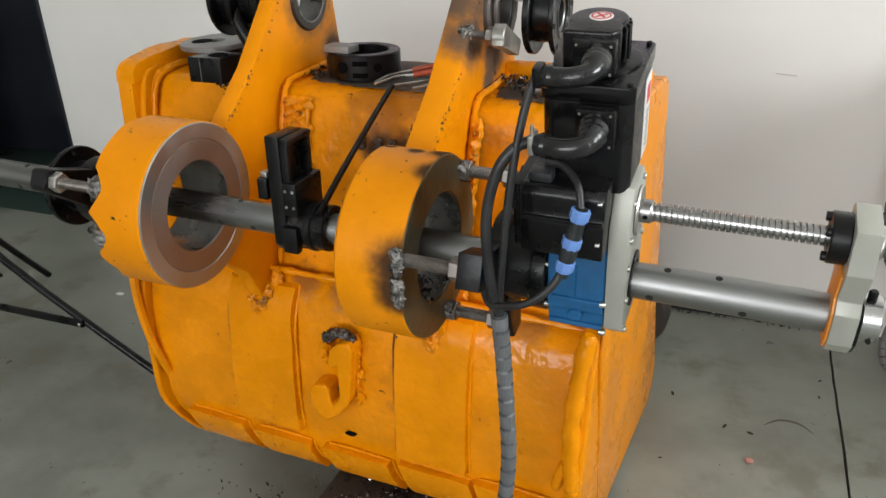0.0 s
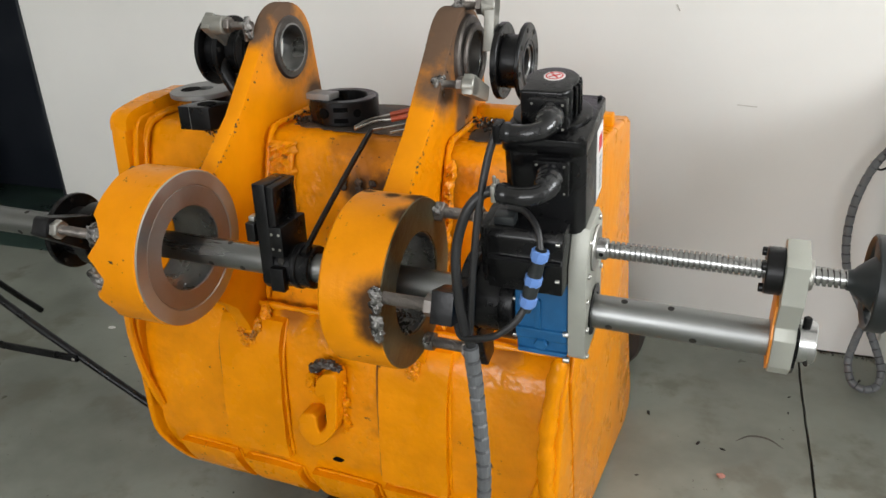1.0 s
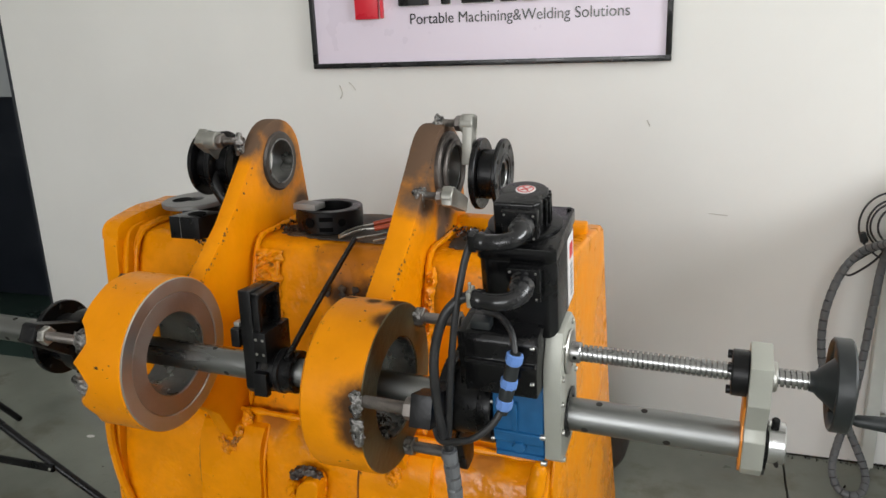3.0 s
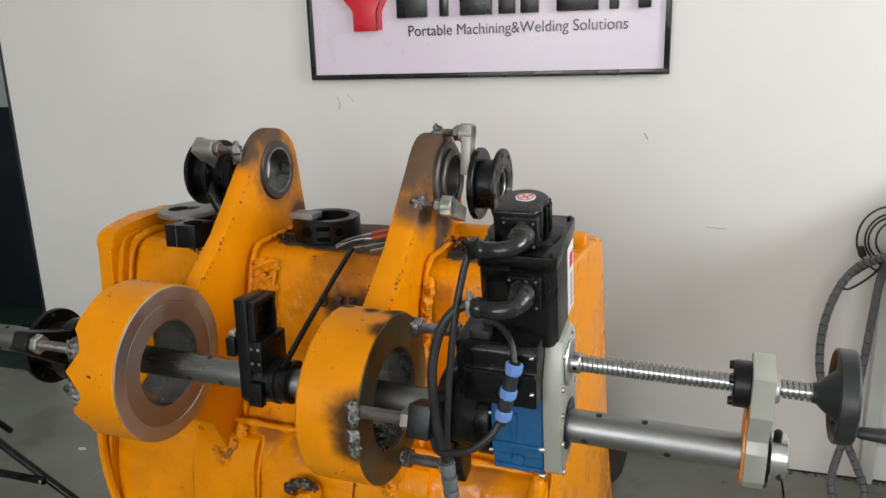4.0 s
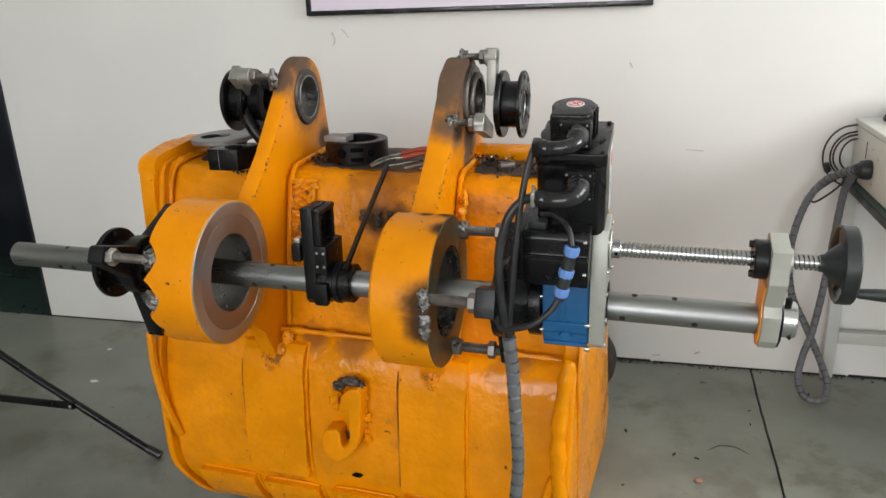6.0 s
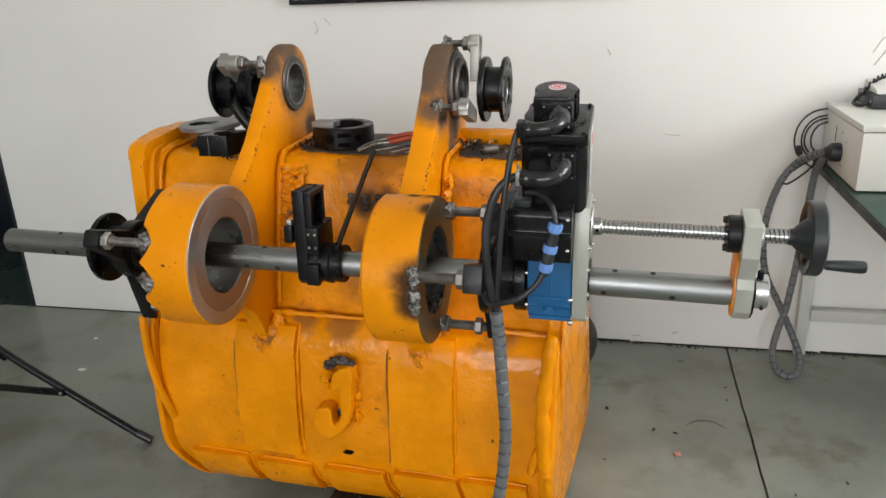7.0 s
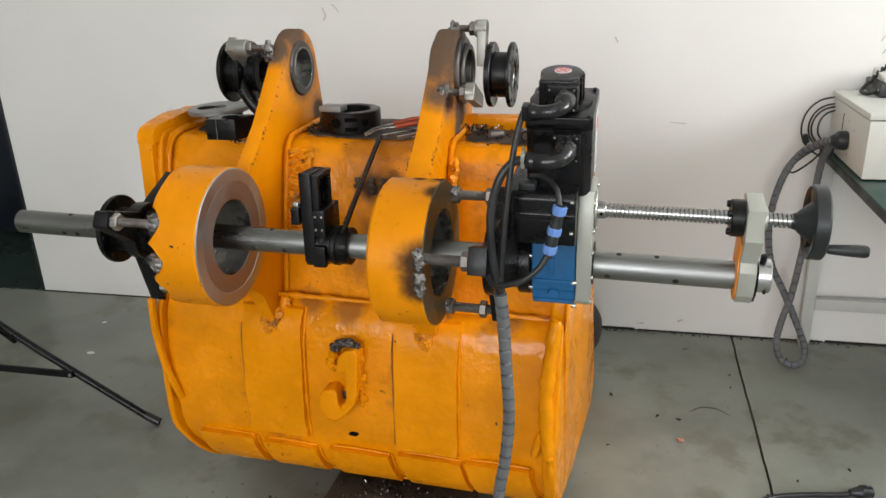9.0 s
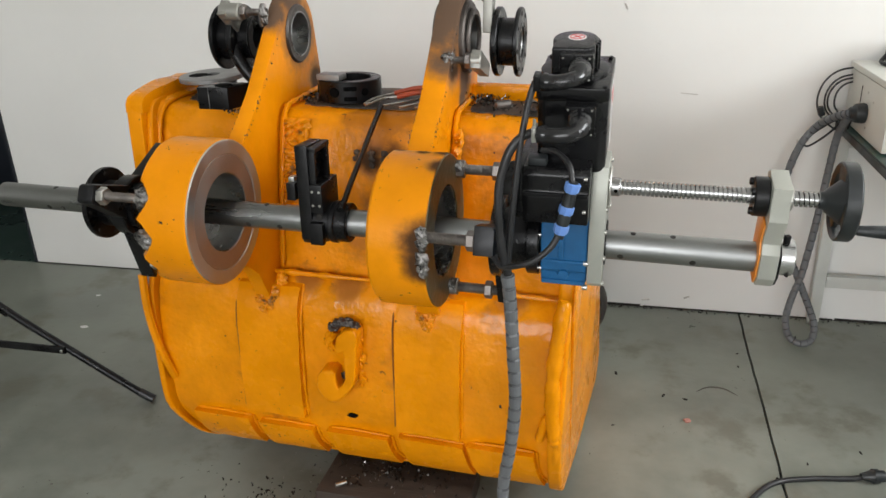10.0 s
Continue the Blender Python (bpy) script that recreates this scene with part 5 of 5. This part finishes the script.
# ---- swarf, one heap of chips a spot ----
def swarf(name, spots, material, label, m=Matrix(), size=0.006):
    rnd, bm = random.Random(len(name) + len(spots)), bmesh.new()
    for x, y, z, sx, sy, sz, count in spots:
        for _ in range(count):
            c = Vector((x + rnd.gauss(0, sx), y + rnd.gauss(0, sy), z + abs(rnd.gauss(0, sz)) + size * 0.25))
            e = Euler((rnd.random() * 6.3, rnd.random() * 6.3, rnd.random() * 6.3)).to_matrix()
            s = size * (0.4 + rnd.random())
            arc = [(math.cos(a) * s, math.sin(a) * s) for a in (0, 0.8, 1.6, 2.4)]
            vs = [[bm.verts.new(c + e @ Vector((u, v, w * s * 0.35))) for u, v in arc] for w in (-1, 1)]
            for i in range(3):
                bm.faces.new((vs[0][i], vs[0][i + 1], vs[1][i + 1], vs[1][i]))
    return tagged(part(name, bm, material, m=m), label, "metal chips", kind="stuff")


swarf("bright_swarf", [(-0.20, 0.06, 0.003, 0.12, 0.07, 0.002, 150), (-0.36, 0.04, 0.003, 0.08, 0.08, 0.002, 120), (-0.05, 0.02, 0.003, 0.12, 0.06, 0.002, 110), (0.12, 0.04, 0.003, 0.12, 0.06, 0.002, 100), (-0.42, -0.05, 0.003, 0.06, 0.06, 0.001, 60), (-0.12, 0.20, 0.072, 0.10, 0.04, 0.002, 40)], chips, "bright metal chips scattered on the floor under the bucket", L, 0.0045)
swarf("dark_swarf", [(-0.15, 0.12, 0.003, 0.18, 0.05, 0.004, 420), (-0.10, 0.24, 0.072, 0.10, 0.03, 0.006, 150), (0.2, 0.10, 0.003, 0.10, 0.06, 0.003, 120), (-0.40, 0.10, 0.003, 0.10, 0.06, 0.002, 100)], dark_chips, "dark burnt metal chips on the floor under the bucket", L, 0.006)
swarf("boss_swarf", [(0.062, -0.040, 0.8125, 0.018, 0.022, 0.010, 150)], dark_chips, "dark curled chips lying in the boss bore", L, 0.006)
swarf("boss_chips", [(-0.43, -0.03, 0.8095, 0.02, 0.02, 0.003, 30)], chips, "bright chips lying in the boss bore", L, 0.003)
swarf("top_swarf", [(0.075, 0.455, TOPZ, 0.022, 0.020, 0.006, 90), (0.16, 0.42, TOPZ, 0.06, 0.04, 0.003, 80), (-0.455, 0.245, TOPZ - 0.004, 0.020, 0.006, 0.002, 24), (-0.345, 0.40, TOPZ, 0.02, 0.03, 0.003, 40)], dark_chips, "dark chips heaped on the bucket's top", L, 0.005)
swarf("top_chips", [(0.080, 0.452, TOPZ + 0.004, 0.018, 0.016, 0.006, 26), (-0.455, 0.240, TOPZ - 0.004, 0.02, 0.004, 0.002, 18)], chips, "bright chips on the bucket's top", L, 0.004)

swarf("wall_foot_grit", [(0.45 + 0.11 * k, 2.885, 0.001, 0.05, 0.008, 0.003, 16 if k % 3 else 34) for k in range(9)], dark_chips, "dark grit gathered along the foot of the white wall", Matrix(), 0.0045)

# ---- on the floor ----
timber = tagged(part("timber_block", bx((-0.30, 0.125, 0.0), (0.105, 0.31, 0.062), 0.008), block_wood, m=L @ pose(0, 0, 0.010, 0, -1.1, 0)), "oil-blackened timber block under the bucket's front edge", "timber block")
timber2 = tagged(part("timber_block", bx((-0.25, 0.75, 0.0), (0.15, 0.90, 0.025), 0.006), block_wood, m=L @ pose(0, 0, 0.008, 0, -1.1, 0)), "oil-blackened timber block under the bucket's mouth", "timber block")
tagged(part("shop_pin", rod(-0.016, 0.016, 0.006, seg=16), zinc, m=L @ pose(-0.235, 0.150, 0.0815, 0, 0, 40)), "short bright steel pin lying on the timber", "pin")
tagged(part("shackle", tube([(0.0, 0.09, 0.006), (0.0, 0.07, 0.045), (0.01, 0.045, 0.068), (0.02, 0.02, 0.045), (0.025, 0.0, 0.008)], 0.005, 8), zinc, m=L @ pose(-0.028, 0.035, 0.003)), "bent bright steel wire loop on the floor", "wire loop")
roll = thing("rubber_wheel", pose(0.282, 2.62, 0.135, 0, 0, 86), "dirty brown rubber wheel standing behind the bucket", "wheel")
part("tyre", lathe([(-0.045, 0.06), (-0.05, 0.10), (-0.045, 0.125), (-0.025, 0.135), (0.025, 0.135), (0.045, 0.125), (0.05, 0.10), (0.045, 0.06)], 0, 0, 40), sack, roll)
part("rim", rod(-0.030, 0.030, 0.062, seg=32), rod_steel, roll)
tagged(part("pebble", blob((0, 0, 0.006), 0.011, 3, (1, 0.8, 0.55)), stone_bit, m=pose(0.682, 2.122, 0)), "small pinkish chip of stone on the floor", "pebble")
rnd_bits = random.Random(7)
for n in range(16):
    x, y = rnd_bits.uniform(0.42, 1.5), rnd_bits.uniform(1.5, 2.8)
    tagged(part("debris_chip", blob((0, 0, 0.002), rnd_bits.uniform(0.003, 0.007), n, (1.8, 0.7, 0.4)), joint_dark, m=pose(x, y, 0, 0, 0, rnd_bits.uniform(0, 180))), "tiny dark crumb of dirt on the concrete floor", "crumb", "crumbs on the floor")
for x, y, r in ((-1.62, 2.35, 0.016), (-1.75, 2.62, 0.010), (-1.38, 2.72, 0.008)):
    tagged(part("paint_fleck", blob((0, 0, 0.0005), r, int(x * 100), (1, 0.7, 0.06)), label_white, m=pose(x, y, 0)), "pale fleck of dried paint on the floor", "paint fleck", "paint flecks")
stain = mat("dark_scuff", (0.07, 0.062, 0.05), 0.6, var=0.2, bump=0)
tagged(part("curved_scuff", tube([(0.72, 2.30, 0.0006), (0.76, 2.335, 0.0006), (0.81, 2.335, 0.0006), (0.85, 2.30, 0.0006)], 0.005, 6, radius=lambda i, c: 0.0011 + 0.004 * math.sin(math.pi * i / (c - 1))), stain, m=Matrix.Diagonal((1, 1, 0.15, 1))), "curved dark scuff mark on the concrete", "floor mark", kind="stuff")

cord = thing("extension_cable", pose(0, 0, 0), "black extension cable with a round plug lying on the floor", "cable")
part("cable_run", tube([(0.70, 1.45, 0.008), (0.80, 1.72, 0.008), (0.835, 1.80, 0.008), (0.90, 1.87, 0.008), (1.0, 1.905, 0.008), (1.09, 1.92, 0.009), (1.13, 1.925, 0.016)], 0.0075, 10), black_rub, cord)
part("plug", moved(lathe([(-0.03, 0), (-0.03, 0.009), (-0.005, 0.016), (0.0, 0.020), (0.014, 0.020), (0.016, 0.016), (0.03, 0.016), (0.032, 0)], 0, 0, 20, closed=False), pose(1.15, 1.928, 0.0205, 0, 0, 12)), plastic, cord)

# ---- lamp stand at the side ----
stand = thing("light_stand", pose(0, 0, 0), "black folding stand with splayed tubular legs on the floor", "stand")
HUBX, HUBY = -1.93, 1.90
part("leg", tube([(-1.045, 1.918, 0.014), (-1.30, 1.896, 0.190), (-1.56, 1.885, 0.365), (HUBX + 0.02, HUBY, 0.615)], 0.0125, 12, 2), black_ox, stand)
part("foot_cap", tube([(-1.030, 1.919, 0.011), (-1.075, 1.915, 0.036)], 0.0145, 12, 2), black_rub, stand, "black rubber foot cap")
part("leg", tube([(-2.0, 2.37, 0.014), (-1.97, 2.14, 0.31), (HUBX + 0.01, HUBY + 0.02, 0.615)], 0.0125, 12, 2), black_ox, stand)
part("leg", tube([(-2.72, 1.55, 0.014), (-2.3, 1.74, 0.32), (HUBX - 0.02, HUBY - 0.01, 0.615)], 0.0125, 12, 2), black_ox, stand)
part("brace", bx((-1.93, 1.875, 0.180), (-1.295, 1.885, 0.204), 0.002), black_ox, stand)
part("brace", tube([(-1.93, 1.90, 0.192), (-1.84, 2.06, 0.192)], 0.008, 8, 2), black_ox, stand)
part("rivet", moved(rod(0, 0.006, 0.006, seg=10), Matrix.Translation((-1.305, 1.8745, 0.192)) @ Matrix.Rotation(radians(-90), 4, "Z")), zinc, stand)
part("pole", moved(rod(0.10, 0.95, 0.016, seg=20), Matrix.Translation((HUBX, HUBY, 0)) @ Matrix.Rotation(radians(-90), 4, "Y")), black_ox, stand)
part("collar", moved(rod(0.58, 0.65, 0.028, seg=20), Matrix.Translation((HUBX, HUBY, 0)) @ Matrix.Rotation(radians(-90), 4, "Y")), plastic, stand)

# ---- workbench with its control box ----
bench = thing("workbench", pose(0, 0, 0), "steel workbench with a dark green rubber top against the wall", "workbench")
part("tabletop", bx((1.150, 1.95, 0.748), (2.70, 2.885, 0.773), 0.003), table_edge, bench)
part("table_mat", bx((1.154, 1.955, 0.7732), (2.695, 2.88, 0.7775), 0.001), table_green, bench, "dark green rubber mat")
for x, y in ((1.175, 2.86), (2.64, 2.86), (2.64, 2.0), (1.62, 2.0)):
    part("leg", bx((x - 0.018, y - 0.018, 0.018), (x + 0.022, y + 0.018, 0.7475), 0.003), leg_paint, bench)
    part("foot", moved(rod(0.0, 0.018, 0.016, seg=20), Matrix.Translation((x, y, 0)) @ Matrix.Rotation(radians(-90), 4, "Y")), zinc, bench, "levelling foot")
part("rail", bx((1.198, 2.842, 0.160), (2.621, 2.876, 0.205), 0.003), leg_paint, bench)
part("apron", bx((1.198, 2.846, 0.688), (2.621, 2.876, 0.7475), 0.003), leg_paint, bench)

cab = thing("control_box", pose(1.170, 2.425, 0.7785), "cream steel control box with a lid standing on the workbench", "control box")
part("body", bx((0.0, 0.0, 0.004), (0.62, 0.445, 0.180), 0.003), cab_paint, cab)
part("lid", bx((-0.004, -0.004, 0.183), (0.624, 0.449, 0.203), 0.004), cab_paint, cab)
part("outlet", moved(lathe([(0, 0), (0, 0.030), (-0.008, 0.032), (-0.030, 0.029), (-0.036, 0.022), (-0.046, 0.017), (-0.046, 0)], 0.215, 0.076, 24, closed=False), pose(0, 0, 0)), plastic, cab, "black screwed cable outlet")
for y, z in ((0.215, 0.140), (0.150, 0.122), (0.275, 0.04), (0.19, 0.035)):
    part("bolt", moved(rod(-0.002, 0.0, 0.004, y, z, 10, 0.0005), pose(0, 0, 0)), zinc, cab)
part("slot", bx((-0.0012, 0.285, 0.095), (0.0006, 0.289, 0.150), 0), hole_black, cab)
meter = thing("control_pendant", pose(1.262, 2.695, 0.9825), "black and grey instrument with a coiled cord on the control box", "instrument")
part("case", bx((0.0, 0.0, 0.0), (0.30, 0.18, 0.045), 0.006), plastic, meter)
part("cover", prism([(0.01, 0.0462), (0.03, 0.062), (0.15, 0.080), (0.17, 0.0462)], 0.012, 0.29, 0.005), cab_paint, meter, "pale grey cover")
part("bolt", rod(-0.003, 0.0, 0.004, 0.02, 0.022, 10, 0.0005), zinc, meter)
coil = [(0.060 - 0.0028 * i, 0.10 + 0.006 * math.cos(i * 1.57), 0.094 - 0.00010 * i * i + 0.006 * math.sin(i * 1.57)) for i in range(26)]
part("coiled_cord", tube(coil, 0.0042, 8, 4), black_rub, meter)
part("cord_loop", tube([coil[-1], (-0.032, 0.09, 0.012), (-0.034, 0.07, 0.008), (-0.024, 0.05, 0.0065), (-0.012, 0.04, 0.012), (0.002, 0.04, 0.020)], 0.0060, 8), black_rub, meter)

# hoses and cables hanging from the box
tagged(part("wrapped_hose", wrapped([(1.124, 2.64, 0.854), (1.108, 2.68, 0.838), (1.066, 2.75, 0.790), (1.02, 2.755, 0.715), (0.99, 2.75, 0.60), (0.988, 2.75, 0.48), (1.01, 2.75, 0.37), (1.06, 2.74, 0.27), (1.112, 2.73, 0.16), (1.146, 2.71, 0.075), (1.140, 2.68, 0.030), (1.116, 2.665, 0.0175), (1.088, 2.665, 0.0175),
      (1.062, 2.68, 0.034), (1.050, 2.71, 0.085), (1.062, 2.72, 0.17), (1.083, 2.73, 0.25), (1.100, 2.74, 0.38), (1.112, 2.75, 0.50), (1.122, 2.755, 0.64), (1.128, 2.74, 0.76), (1.130, 2.66, 0.840)], 0.0130, 0.021), [grey_wrap, groove_grey], angle=14), "grey spiral-wrapped hose looped from the control box to the floor", "hose")
tagged(part("thin_cable", tube([(1.128, 2.69, 0.832), (1.10, 2.74, 0.765), (1.05, 2.77, 0.712), (1.035, 2.77, 0.730), (1.07, 2.77, 0.765), (1.105, 2.75, 0.800), (1.128, 2.68, 0.838)], 0.0034, 8), black_rub), "thin black cable looped beside the hose", "cable")
for n, (reach, top) in enumerate(((0.100, 0.962), (0.078, 0.940), (0.070, 0.930), (0.050, 0.918))):
    loop = [(1.172 - reach * math.sin(a) ** 0.8, 2.845 - 0.02 * n / 4 - 0.10 * max(0.0, a - 2.2), 0.872 + (top - 0.872) * math.cos(a) - (0.02 * math.sin(a / 2))) for a in [0.02 + 0.30 * k for k in range(11)]]
    tagged(part("coiled_cable", tube(loop + [(1.155, 2.72, 0.815)], 0.0032, 8, 4), black_rub), "black cable coiled beside the control box", "cable", "coiled cables")
tagged(part("cable_end", moved(lathe([(-0.016, 0), (-0.016, 0.010), (0.010, 0.012), (0.016, 0.009), (0.016, 0)], 0, 0, 16, closed=False), pose(1.086, 2.83, 0.818, 0, 70, 0)), plastic), "small black cable plug hanging from the coil", "plug")
